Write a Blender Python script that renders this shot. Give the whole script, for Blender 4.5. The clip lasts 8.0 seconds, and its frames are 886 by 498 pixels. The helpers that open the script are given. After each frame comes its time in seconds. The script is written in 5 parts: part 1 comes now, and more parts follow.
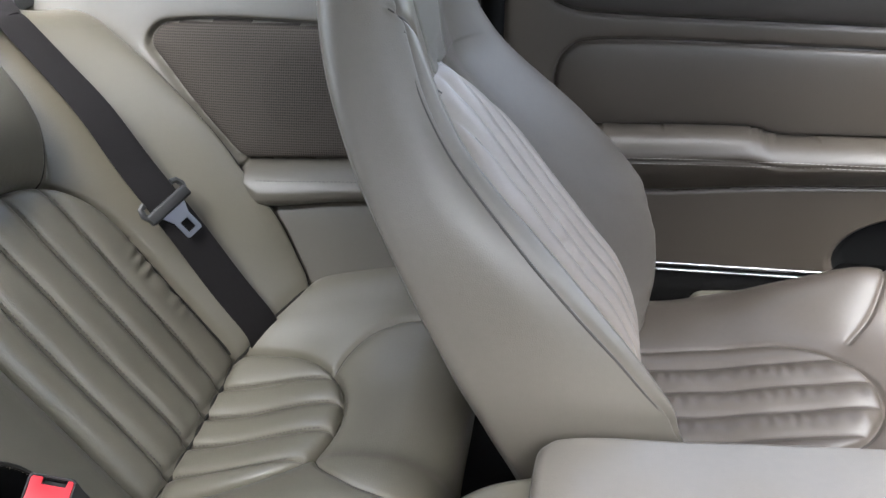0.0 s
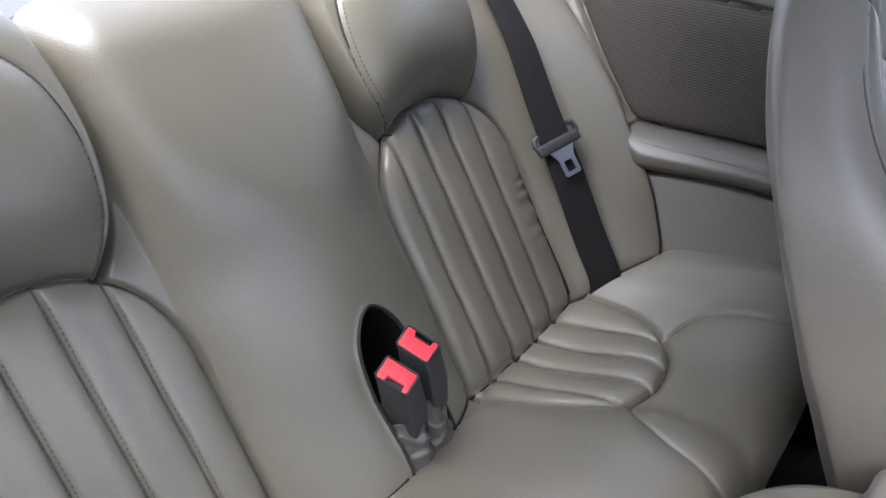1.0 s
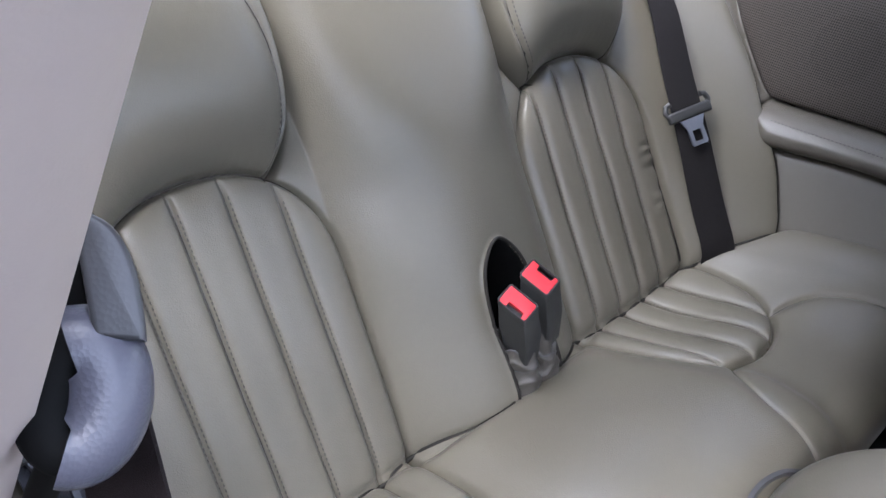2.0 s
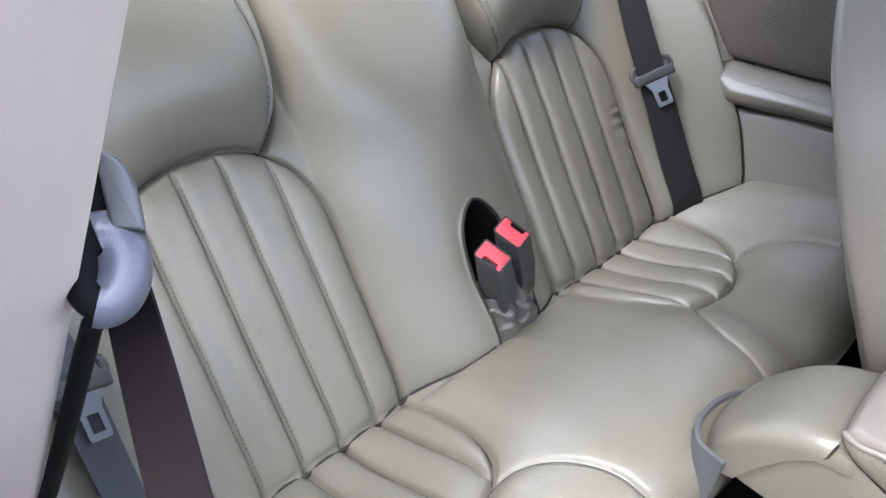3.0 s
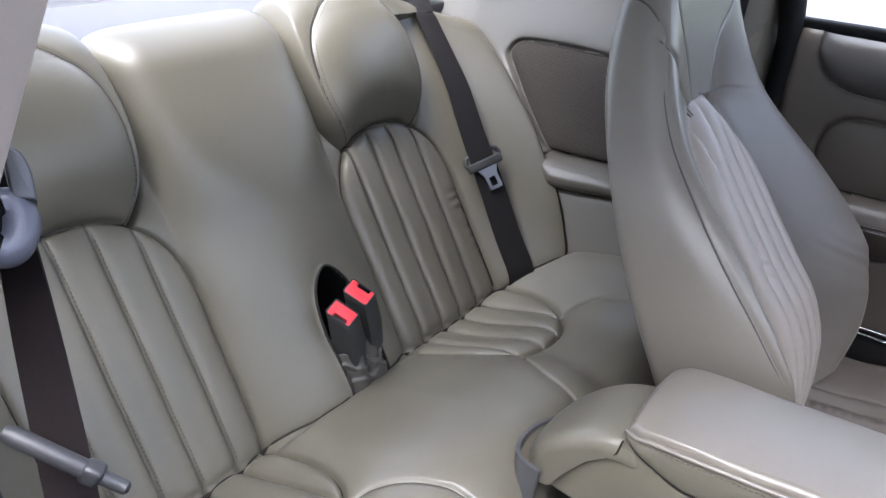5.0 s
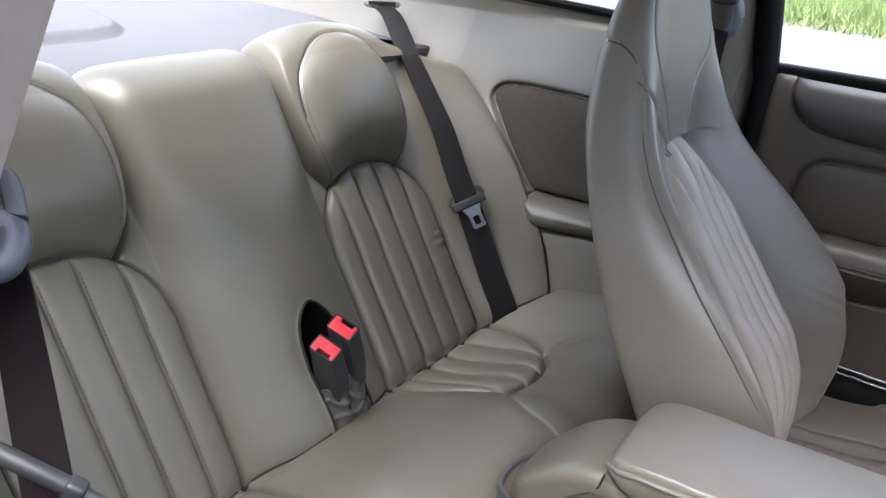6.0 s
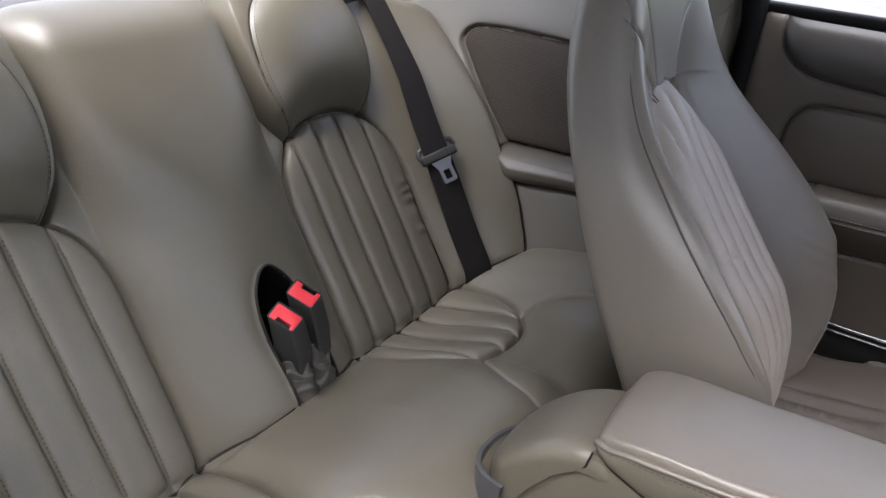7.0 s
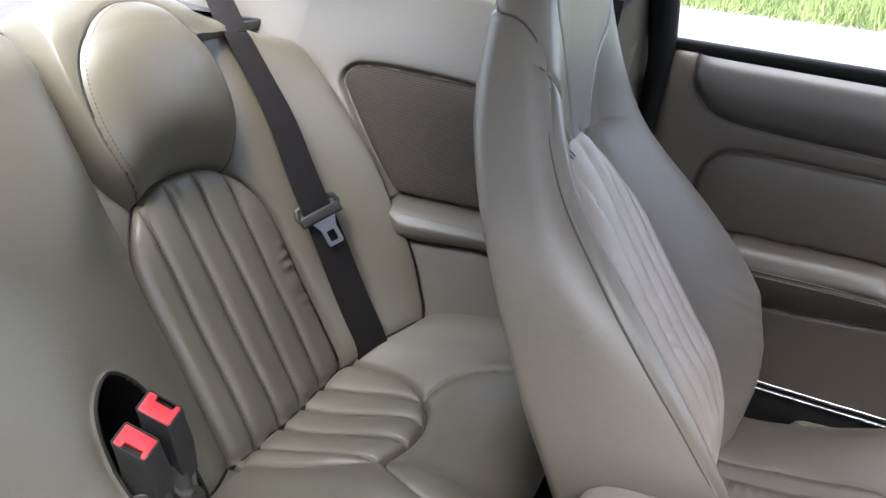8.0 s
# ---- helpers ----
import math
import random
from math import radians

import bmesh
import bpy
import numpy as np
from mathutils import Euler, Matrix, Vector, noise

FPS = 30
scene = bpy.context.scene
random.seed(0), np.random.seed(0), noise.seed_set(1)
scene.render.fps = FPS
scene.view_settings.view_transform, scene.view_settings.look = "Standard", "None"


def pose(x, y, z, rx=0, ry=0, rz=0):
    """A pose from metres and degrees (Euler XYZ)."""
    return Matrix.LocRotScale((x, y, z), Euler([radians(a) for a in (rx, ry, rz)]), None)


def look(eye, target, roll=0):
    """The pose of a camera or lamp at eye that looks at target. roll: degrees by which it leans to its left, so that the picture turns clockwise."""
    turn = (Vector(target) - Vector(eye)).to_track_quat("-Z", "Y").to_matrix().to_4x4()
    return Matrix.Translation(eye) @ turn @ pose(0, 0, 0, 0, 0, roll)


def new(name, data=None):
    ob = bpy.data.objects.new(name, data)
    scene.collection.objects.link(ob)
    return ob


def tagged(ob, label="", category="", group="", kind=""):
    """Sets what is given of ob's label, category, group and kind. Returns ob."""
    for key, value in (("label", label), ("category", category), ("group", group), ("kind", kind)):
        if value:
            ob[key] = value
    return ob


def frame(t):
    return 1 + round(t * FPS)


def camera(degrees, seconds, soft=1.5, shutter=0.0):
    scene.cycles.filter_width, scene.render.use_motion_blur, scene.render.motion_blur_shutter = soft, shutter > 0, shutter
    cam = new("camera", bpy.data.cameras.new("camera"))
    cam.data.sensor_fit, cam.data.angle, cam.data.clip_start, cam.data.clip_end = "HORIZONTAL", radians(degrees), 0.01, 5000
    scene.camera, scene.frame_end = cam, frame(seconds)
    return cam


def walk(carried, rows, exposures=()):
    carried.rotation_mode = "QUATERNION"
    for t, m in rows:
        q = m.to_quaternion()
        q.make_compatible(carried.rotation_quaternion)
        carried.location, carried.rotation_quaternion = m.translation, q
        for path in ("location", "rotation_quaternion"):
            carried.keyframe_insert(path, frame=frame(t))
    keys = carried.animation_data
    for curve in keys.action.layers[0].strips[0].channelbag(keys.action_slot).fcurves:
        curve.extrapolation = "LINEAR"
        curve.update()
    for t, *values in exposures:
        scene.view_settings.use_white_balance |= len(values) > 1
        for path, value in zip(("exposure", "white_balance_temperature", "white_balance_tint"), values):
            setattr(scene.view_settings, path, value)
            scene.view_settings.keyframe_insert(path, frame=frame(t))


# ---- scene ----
cam = camera(57.39, 8.0)
PATH = [
    (0.0, 0.1223, -0.4150, 1.0244, 9.36, -30.91, -1.24),
    (0.5, 0.0825, -0.4567, 1.0124, 22.67, -31.24, 1.34),
    (1.0, 0.0856, -0.5009, 1.0076, 34.52, -31.81, 2.31),
    (1.5, 0.0952, -0.5468, 0.9954, 40.56, -32.58, 4.86),
    (1.7, 0.0920, -0.5668, 0.9927, 41.38, -33.05, 5.76),
    (2.8, 0.1705, -0.6166, 1.0360, 43.55, -35.83, 2.56),
    (3.0, 0.1891, -0.6257, 1.0356, 42.93, -35.36, 1.76),
    (3.5, 0.2303, -0.6467, 1.0469, 38.78, -34.26, 2.26),
    (4.0, 0.2696, -0.6703, 1.0465, 35.05, -32.79, 3.74),
    (4.5, 0.3059, -0.6997, 1.0470, 34.35, -30.10, 3.98),
    (5.0, 0.3231, -0.7122, 1.0511, 33.84, -26.84, 4.37),
    (5.2, 0.3252, -0.7223, 1.0433, 33.49, -25.28, 4.05),
    (6.3, 0.3353, -0.7243, 1.0452, 32.71, -23.56, 5.32),
    (6.5, 0.3204, -0.7140, 1.0453, 31.96, -24.15, 4.78),
    (7.0, 0.2872, -0.6519, 1.0136, 30.24, -26.68, 5.34),
    (7.5, 0.2555, -0.5768, 0.9734, 28.11, -27.26, 7.24),
    (8.0, 0.1857, -0.5008, 1.0019, 21.22, -24.32, 6.77),
]
EXPOSURES = [(0.0, 3.25, 6100, 8), (0.5, 3.15, 6000, 10), (1.5, 3.12, 5750, 15), (3.0, 3.75, 5750, 12), (4.5, 3.15, 5800, 13), (6.3, 2.7, 6100, 10), (7.0, 2.5, 6250, 14), (8.0, 3.1, 6150, 11)]
walk(cam, [(t, pose(x, y, z, 0, 0, yaw) @ pose(0, 0, 0, 90 + pitch) @ pose(0, 0, 0, 0, 0, roll)) for t, x, y, z, yaw, pitch, roll in PATH], EXPOSURES)

# ---- sky and sun: bright overcast ----
world = bpy.data.worlds.new("sky")
scene.world = world
world.use_nodes = True
wn = world.node_tree.nodes
sky = wn.new("ShaderNodeTexSky")
sky.sky_type, sky.sun_disc = "NISHITA", False
sky.sun_elevation, sky.sun_rotation = radians(64), radians(174)
sky.air_density, sky.dust_density, sky.ozone_density = 0.9, 4.0, 0.8
wn["Background"].inputs["Strength"].default_value = 0.15
cloud = wn.new("ShaderNodeHueSaturation")
cloud.inputs["Saturation"].default_value = 0.55
world.node_tree.links.new(sky.outputs[0], cloud.inputs["Color"])
world.node_tree.links.new(cloud.outputs[0], wn["Background"].inputs["Color"])
sun = new("sun", bpy.data.lights.new("sun", "SUN"))
sun.data.energy, sun.data.angle, sun.data.color = 1.5, radians(60), (1.0, 0.985, 0.965)
sun.matrix_world = look((0.3, -3.0, 6.2), (0, 0, 0))


# ---- materials ----
def material(name, color, rough=0.5, metal=0.0, vary=0.12, scale=6.0, grain=0.0, grain_scale=600.0, spec=0.5, coat=0.0, wear=0.0):
    """A procedural surface: base colour with slow variation and fine mottling, and a fine relief."""
    m = bpy.data.materials.new(name)
    m.use_nodes = True
    nt = m.node_tree
    n, link = nt.nodes, nt.links
    b = n["Principled BSDF"]
    tc = n.new("ShaderNodeTexCoord")
    big = n.new("ShaderNodeTexNoise")
    big.inputs["Scale"].default_value, big.inputs["Detail"].default_value = scale, 5
    link.new(tc.outputs["Object"], big.inputs["Vector"])
    fine = n.new("ShaderNodeTexNoise")
    fine.inputs["Scale"].default_value, fine.inputs["Detail"].default_value = scale * 25, 3
    link.new(tc.outputs["Object"], fine.inputs["Vector"])
    add = n.new("ShaderNodeMath")
    add.operation = "MULTIPLY_ADD"
    add.inputs[1].default_value, add.inputs[2].default_value = 0.35, 0.0
    link.new(fine.outputs["Fac"], add.inputs[0])
    mixv = n.new("ShaderNodeMath")
    mixv.operation = "ADD"
    link.new(big.outputs["Fac"], mixv.inputs[0])
    link.new(add.outputs[0], mixv.inputs[1])
    ramp = n.new("ShaderNodeMapRange")
    ramp.inputs["From Min"].default_value, ramp.inputs["From Max"].default_value = 0.35, 1.0
    ramp.inputs["To Min"].default_value, ramp.inputs["To Max"].default_value = 1 - vary, 1 + vary
    link.new(mixv.outputs[0], ramp.inputs["Value"])
    mul = n.new("ShaderNodeMix")
    mul.data_type, mul.blend_type = "RGBA", "MULTIPLY"
    mul.inputs["Factor"].default_value = 1.0
    mul.inputs[6].default_value = (*color, 1)
    link.new(ramp.outputs[0], mul.inputs[7])
    link.new(mul.outputs[2], b.inputs["Base Color"])
    rr = n.new("ShaderNodeMapRange")
    rr.inputs["To Min"].default_value, rr.inputs["To Max"].default_value = rough * 0.85, min(1.0, rough * 1.18)
    link.new(big.outputs["Fac"], rr.inputs["Value"])
    link.new(rr.outputs[0], b.inputs["Roughness"])
    b.inputs["Metallic"].default_value = metal
    b.inputs["Specular IOR Level"].default_value = spec
    b.inputs["Coat Weight"].default_value = coat
    if grain:
        vor = n.new("ShaderNodeTexVoronoi")
        vor.inputs["Scale"].default_value = grain_scale
        link.new(tc.outputs["Object"], vor.inputs["Vector"])
        crease = n.new("ShaderNodeTexNoise")
        crease.inputs["Scale"].default_value, crease.inputs["Detail"].default_value = 90, 4
        link.new(tc.outputs["Object"], crease.inputs["Vector"])
        hsum = n.new("ShaderNodeMath")
        hsum.operation = "MULTIPLY_ADD"
        hsum.inputs[1].default_value = 1.2
        link.new(crease.outputs["Fac"], hsum.inputs[0])
        link.new(vor.outputs["Distance"], hsum.inputs[2])
        bump = n.new("ShaderNodeBump")
        bump.inputs["Strength"].default_value, bump.inputs["Distance"].default_value = grain, 0.0012
        link.new(hsum.outputs[0], bump.inputs["Height"])
        link.new(bump.outputs["Normal"], b.inputs["Normal"])
    return m


LEATHER = material("taupe_leather", (0.124, 0.1125, 0.085), 0.32, vary=0.06, grain=0.16, grain_scale=700)
WORN = material("worn_taupe_leather", (0.166, 0.146, 0.120), 0.29, vary=0.10, grain=0.14, grain_scale=900)
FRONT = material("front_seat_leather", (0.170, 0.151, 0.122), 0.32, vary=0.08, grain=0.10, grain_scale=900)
# Only the far bolster has this darker leather; the near one has FRONT.
BOLSTER = material("dark_bolster_leather", (0.108, 0.094, 0.077), 0.32, vary=0.14, scale=9, grain=0.10, grain_scale=900)
CROWN = material("smooth_headrest_leather", (0.150, 0.136, 0.114), 0.42, vary=0.08, grain=0.10, grain_scale=900)
# Paler than the rest of the seat back.
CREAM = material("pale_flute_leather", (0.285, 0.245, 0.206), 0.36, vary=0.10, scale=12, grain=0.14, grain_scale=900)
# Brownish seat leather, darkened further to hold the shade on the front cushion.
SHADED_SEAT = material("shaded_brown_seat_leather", (0.078, 0.064, 0.051), 0.40, vary=0.12, grain=0.14, grain_scale=900)
# Brown-taupe door leather, darkened further for the shade on the door.
SHADED_DOOR = material("shaded_brown_door_leather", (0.066, 0.055, 0.043), 0.40, vary=0.06, grain=0.15, grain_scale=900)
VINYL = material("taupe_trim_vinyl", (0.096, 0.086, 0.068), 0.40, vary=0.06, grain=0.15, grain_scale=900)
SHELF = material("pale_shelf_cloth", (0.080, 0.080, 0.084), 0.75, vary=0.05, grain=0.3, grain_scale=1500)
LINING = material("headlining_cloth", (0.33, 0.31, 0.275), 0.9, vary=0.05, grain=0.3, grain_scale=1500)
THREAD = material("stitching_thread", (0.062, 0.055, 0.046), 0.7)
PALE_THREAD = material("pale_stitching_thread", (0.30, 0.28, 0.25), 0.7)
SEAM = material("seam_leather_edge", (0.020, 0.018, 0.015), 0.7, spec=0.2)
# Pinkish pillar cover; the daylight at the open door is in its pale colour.
PILLAR_LIT = material("daylit_pinkish_cloth", (0.60, 0.50, 0.455), 0.7, vary=0.05, grain=0.05, grain_scale=1500)
WEB = material("belt_webbing", (0.012, 0.0105, 0.0105), 0.75, vary=0.1, grain=0.4, grain_scale=1500, spec=0.15)
WEB_BROWN = material("brown_belt_webbing", (0.010, 0.0068, 0.0068), 0.75, vary=0.1, grain=0.3, grain_scale=1800, spec=0.15)
# Same webbing as WEB, greyed to give the sheen of glancing light.
WEB_SHEEN = material("sheen_belt_webbing", (0.040, 0.040, 0.046), 0.7, vary=0.1, grain=0.4, grain_scale=1500, spec=0.2)
PLASTIC = material("dark_grey_plastic", (0.026, 0.026, 0.025), 0.45, grain=0.2, grain_scale=900)
LOOP = material("blue_grey_plastic", (0.085, 0.085, 0.108), 0.32, grain=0.1, grain_scale=900)
PLATE = material("mid_grey_plastic", (0.07, 0.07, 0.072), 0.45, grain=0.1, grain_scale=900)
SLATE = material("slate_plastic", (0.050, 0.050, 0.054), 0.35, grain=0.05, grain_scale=900)
RED = material("red_plastic", (0.62, 0.035, 0.045), 0.4, vary=0.05)
IRON = material("dull_grey_metal", (0.024, 0.024, 0.026), 0.5, 0.0, vary=0.2, scale=40)
STEEL = material("bright_steel", (0.52, 0.55, 0.62), 0.34, 1.0, vary=0.05)
DULL_STEEL = material("dull_steel", (0.16, 0.16, 0.17), 0.45, 1.0, vary=0.1)
CHROME = material("chrome_strip", (0.85, 0.85, 0.85), 0.12, 1.0, vary=0.03)
BLACK = material("black_rubber", (0.005, 0.005, 0.005), 0.7, spec=0.1)
CARPET = material("dark_carpet", (0.007, 0.0065, 0.006), 0.95, vary=0.3, scale=20, grain=1.0, grain_scale=700, spec=0.1)
DARKCAP = material("dark_door_capping", (0.055, 0.05, 0.045), 0.35, vary=0.08, grain=0.15, grain_scale=900)
GRILLE = material("speaker_grille_cloth", (0.060, 0.051, 0.042), 0.8, vary=0.08, grain=0.1, grain_scale=400, spec=0.15)
gn, gl = GRILLE.node_tree.nodes, GRILLE.node_tree.links
gtc, gsep = gn.new("ShaderNodeTexCoord"), gn.new("ShaderNodeSeparateXYZ")
gl.new(gtc.outputs["Object"], gsep.inputs[0])
waves = []
for a, b in ((1.0, 1.0), (1.0, -1.0)):
    along = gn.new("ShaderNodeMath")
    along.operation, along.inputs[1].default_value = "MULTIPLY_ADD", b
    gl.new(gsep.outputs["Z"], along.inputs[0])
    gl.new(gsep.outputs["X"], along.inputs[2])
    fast = gn.new("ShaderNodeMath")
    fast.operation, fast.inputs[1].default_value = "MULTIPLY", 2 * math.pi / 0.0066
    gl.new(along.outputs[0], fast.inputs[0])
    wave = gn.new("ShaderNodeMath")
    wave.operation = "SINE"
    gl.new(fast.outputs[0], wave.inputs[0])
    waves.append(wave)
dots = gn.new("ShaderNodeMath")
dots.operation = "MULTIPLY"
gl.new(waves[0].outputs[0], dots.inputs[0])
gl.new(waves[1].outputs[0], dots.inputs[1])
holes = gn.new("ShaderNodeMapRange")
holes.inputs["From Min"].default_value, holes.inputs["From Max"].default_value = 0.02, 0.32
holes.inputs["To Min"].default_value, holes.inputs["To Max"].default_value = 0.0, 0.68
gl.new(dots.outputs[0], holes.inputs["Value"])
gmix = gn.new("ShaderNodeMix")
gmix.data_type = "RGBA"
gl.new(holes.outputs[0], gmix.inputs["Factor"])
gb = gn["Principled BSDF"]
gl.new(gb.inputs["Base Color"].links[0].from_socket, gmix.inputs[6])
gmix.inputs[7].default_value = (0.006, 0.005, 0.0045, 1)
gl.new(gmix.outputs[2], gb.inputs["Base Color"])
CORE = GRILLE.copy()
CORE.name = "speaker_core_cloth"
CORE.node_tree.nodes["Principled BSDF"].inputs["Roughness"].default_value = 0.75
for node in CORE.node_tree.nodes:
    if node.type == "MAP_RANGE" and abs(node.inputs["From Max"].default_value - 0.32) < 0.001:
        node.inputs["From Min"].default_value, node.inputs["From Max"].default_value = -0.12, 0.22
PAINT = material("silver_paint", (0.35, 0.36, 0.37), 0.3, 0.6, vary=0.02)
GRAVEL = material("pale_gravel", (0.125, 0.12, 0.115), 0.95, vary=0.25, scale=3.0, grain=1.0, grain_scale=60)
GRASS = material("meadow_grass", (0.13, 0.175, 0.055), 0.8, vary=0.4, scale=5.0)
GLASS = bpy.data.materials.new("window_glass")
GLASS.use_nodes = True
GLASS.node_tree.nodes["Principled BSDF"].inputs["Transmission Weight"].default_value = 1.0
GLASS.node_tree.nodes["Principled BSDF"].inputs["Roughness"].default_value = 0.0
GLASS.node_tree.nodes["Principled BSDF"].inputs["IOR"].default_value = 1.02


# ---- mesh helpers ----
def smooth01(x):
    x = np.clip(x, 0, 1)
    return x * x * (3 - 2 * x)


def spline(points, n=12, closed=False):
    """A smooth curve through the given points."""
    p = np.array(points, float)
    out, count = [], len(p)
    for i in range(count if closed else count - 1):
        if closed:
            a, b, c, d = (p[(i + k) % count] for k in (-1, 0, 1, 2))
        else:
            a, b, c, d = p[max(i - 1, 0)], p[i], p[i + 1], p[min(i + 2, count - 1)]
        for t in np.arange(n) / n:
            out.append(0.5 * (2 * b + (c - a) * t + (2 * a - 5 * b + 4 * c - d) * t**2 + (3 * b - a - 3 * c + d) * t**3))
    out.append(p[0] if closed else p[-1])
    return np.array(out)


def ease(x, xs, ys):
    """A smooth reading of a small table."""
    c = spline(np.c_[xs, ys], 12)
    return np.interp(x, c[:, 0], c[:, 1])


def away(x, y, curve):
    """The distance of points to a curve in a plane."""
    best = np.full(np.shape(x), 1e9)
    for (ax, ay), (bx, by) in zip(curve[:-1], curve[1:]):
        dx, dy = bx - ax, by - ay
        t = np.clip(((x - ax) * dx + (y - ay) * dy) / (dx * dx + dy * dy + 1e-12), 0, 1)
        best = np.minimum(best, (x - ax - t * dx) ** 2 + (y - ay - t * dy) ** 2)
    return np.sqrt(best)


def inside(x, y, curve):
    """Which points lie inside a closed curve in a plane."""
    odd = np.zeros(np.shape(x), bool)
    for (ax, ay), (bx, by) in zip(curve, np.roll(curve, -1, axis=0)):
        odd ^= ((ay > y) != (by > y)) & (x < (bx - ax) * (y - ay) / (by - ay + 1e-12) + ax)
    return odd


def groove(d, depth=0.006, width=0.003, puff=0.005, reach=0.012):
    """The dip of a sewn seam at the distance d from it."""
    return -depth * np.exp(-((d / width) ** 2)) - puff * np.exp(-d / reach)


def link_mesh(name, verts, faces, mat, parent=None, label="", normals=None, flat=False):
    me = bpy.data.meshes.new(name)
    verts, faces = np.asarray(verts, float), np.asarray(faces)
    if faces.dtype != object and faces.ndim == 2:
        k = faces.shape[1]
        me.vertices.add(len(verts))
        me.vertices.foreach_set("co", verts.ravel())
        me.loops.add(faces.size)
        me.loops.foreach_set("vertex_index", faces.ravel().astype(np.int32))
        me.polygons.add(len(faces))
        me.polygons.foreach_set("loop_start", np.arange(0, faces.size, k, dtype=np.int32))
        me.update(calc_edges=True)
    else:
        me.from_pydata([tuple(v) for v in verts], [], [tuple(f) for f in faces])
    if not flat:
        me.polygons.foreach_set("use_smooth", np.ones(len(me.polygons), bool))
    me.materials.append(mat)
    if normals is not None:
        me.normals_split_custom_set_from_vertices([tuple(v) for v in normals])
    ob = new(name, me)
    if parent:
        ob.parent = parent
    if label:
        ob["label"] = label
    return ob


def surface_normals(p):
    du, dv = np.gradient(p, axis=0), np.gradient(p, axis=1)
    n = np.cross(du, dv)
    return n / (np.linalg.norm(n, axis=2, keepdims=True) + 1e-12)


def upholster(p, region, spec):
    """Splits a fine sheet of points into the parts that the region numbers name. spec: number -> (name, material, parent, label)."""
    nu, nv = p.shape[:2]
    normals = surface_normals(p).reshape(-1, 3)
    flatp = p.reshape(-1, 3)
    idx = np.arange(nu * nv).reshape(nu, nv)
    quads = np.stack([idx[:-1, :-1], idx[1:, :-1], idx[1:, 1:], idx[:-1, 1:]], -1)
    made = {}
    for number, (name, mat, parent, label) in spec.items():
        q = quads[region == number]
        if not len(q):
            continue
        used, inv = np.unique(q, return_inverse=True)
        made[number] = link_mesh(name, flatp[used], inv.reshape(-1, 4), mat, parent, label, normals[used])
    return made


def part(name, bm, mat, parent=None, label="", smooth=True):
    """Links a bmesh as one mesh object under a thing or a part."""
    me = bpy.data.meshes.new(name)
    bmesh.ops.recalc_face_normals(bm, faces=bm.faces)
    bm.to_mesh(me)
    bm.free()
    me.materials.append(mat)
    if smooth:
        me.polygons.foreach_set("use_smooth", np.ones(len(me.polygons), bool))
        me.set_sharp_from_angle(angle=radians(40))
    ob = new(name, me)
    if parent:
        ob.parent = parent
    if label:
        ob["label"] = label
    return ob


def thing(name, label, category, group="", at=(0, 0, 0), kind=""):
    ob = new(name)
    ob.location = at
    ob.empty_display_size = 0.05
    return tagged(ob, label, category, group, kind)


def block(size, at=(0, 0, 0), bevel=0.004, turn=(0, 0, 0), segments=3, taper=(1, 1)):
    """A bevelled box as a bmesh; taper narrows its top in x and y."""
    bm = bmesh.new()
    bmesh.ops.create_cube(bm, size=1)
    for v in bm.verts:
        k = (taper if v.co.z > 0 else (1, 1))
        v.co = Vector((v.co.x * size[0] * k[0], v.co.y * size[1] * k[1], v.co.z * size[2]))
    if bevel:
        bmesh.ops.bevel(bm, geom=bm.edges[:], offset=bevel, segments=segments, affect="EDGES", profile=0.5)
    bm.transform(pose(*at, *turn))
    return bm


def extrude(outline, depth, place, bevel=0.002, segments=2):
    """A flat outline in x and y made depth thick along z, its edges bevelled, laid at a pose."""
    bm = bmesh.new()
    f = bm.faces.new([bm.verts.new((x, y, 0)) for x, y in outline])
    top = bmesh.ops.extrude_face_region(bm, geom=[f])
    bmesh.ops.translate(bm, vec=(0, 0, depth), verts=[v for v in top["geom"] if isinstance(v, bmesh.types.BMVert)])
    if bevel:
        edges = [e for e in bm.edges if abs(e.verts[0].co.z - e.verts[1].co.z) < 1e-6]
        bmesh.ops.bevel(bm, geom=edges, offset=bevel, segments=segments, affect="EDGES", profile=0.5)
    bm.transform(place)
    return bm


def tube(points, radius, sides=8, flatten=1.0):
    """A round bar along a curve, capped."""
    pts = [Vector(q) for q in points]
    verts, faces = [], []
    radii = radius if hasattr(radius, "__len__") else [radius] * len(pts)
    side0 = None
    for i, q in enumerate(pts):
        ahead = (pts[min(i + 1, len(pts) - 1)] - pts[max(i - 1, 0)]).normalized()
        if side0 is None:
            side0 = ahead.orthogonal().normalized()
        side0 = (side0 - ahead * side0.dot(ahead)).normalized()
        up = ahead.cross(side0)
        for k in range(sides):
            a = 2 * math.pi * k / sides
            verts.append(q + radii[i] * (math.cos(a) * side0 + flatten * math.sin(a) * up))
    for i in range(len(pts) - 1):
        for k in range(sides):
            j = (k + 1) % sides
            faces.append((i * sides + k, i * sides + j, (i + 1) * sides + j, (i + 1) * sides + k))
    bm = bmesh.new()
    vs = [bm.verts.new(v) for v in verts]
    for f in faces:
        bm.faces.new([vs[i] for i in f])
    bm.faces.new(vs[:sides][::-1])
    bm.faces.new(vs[-sides:])
    return bm


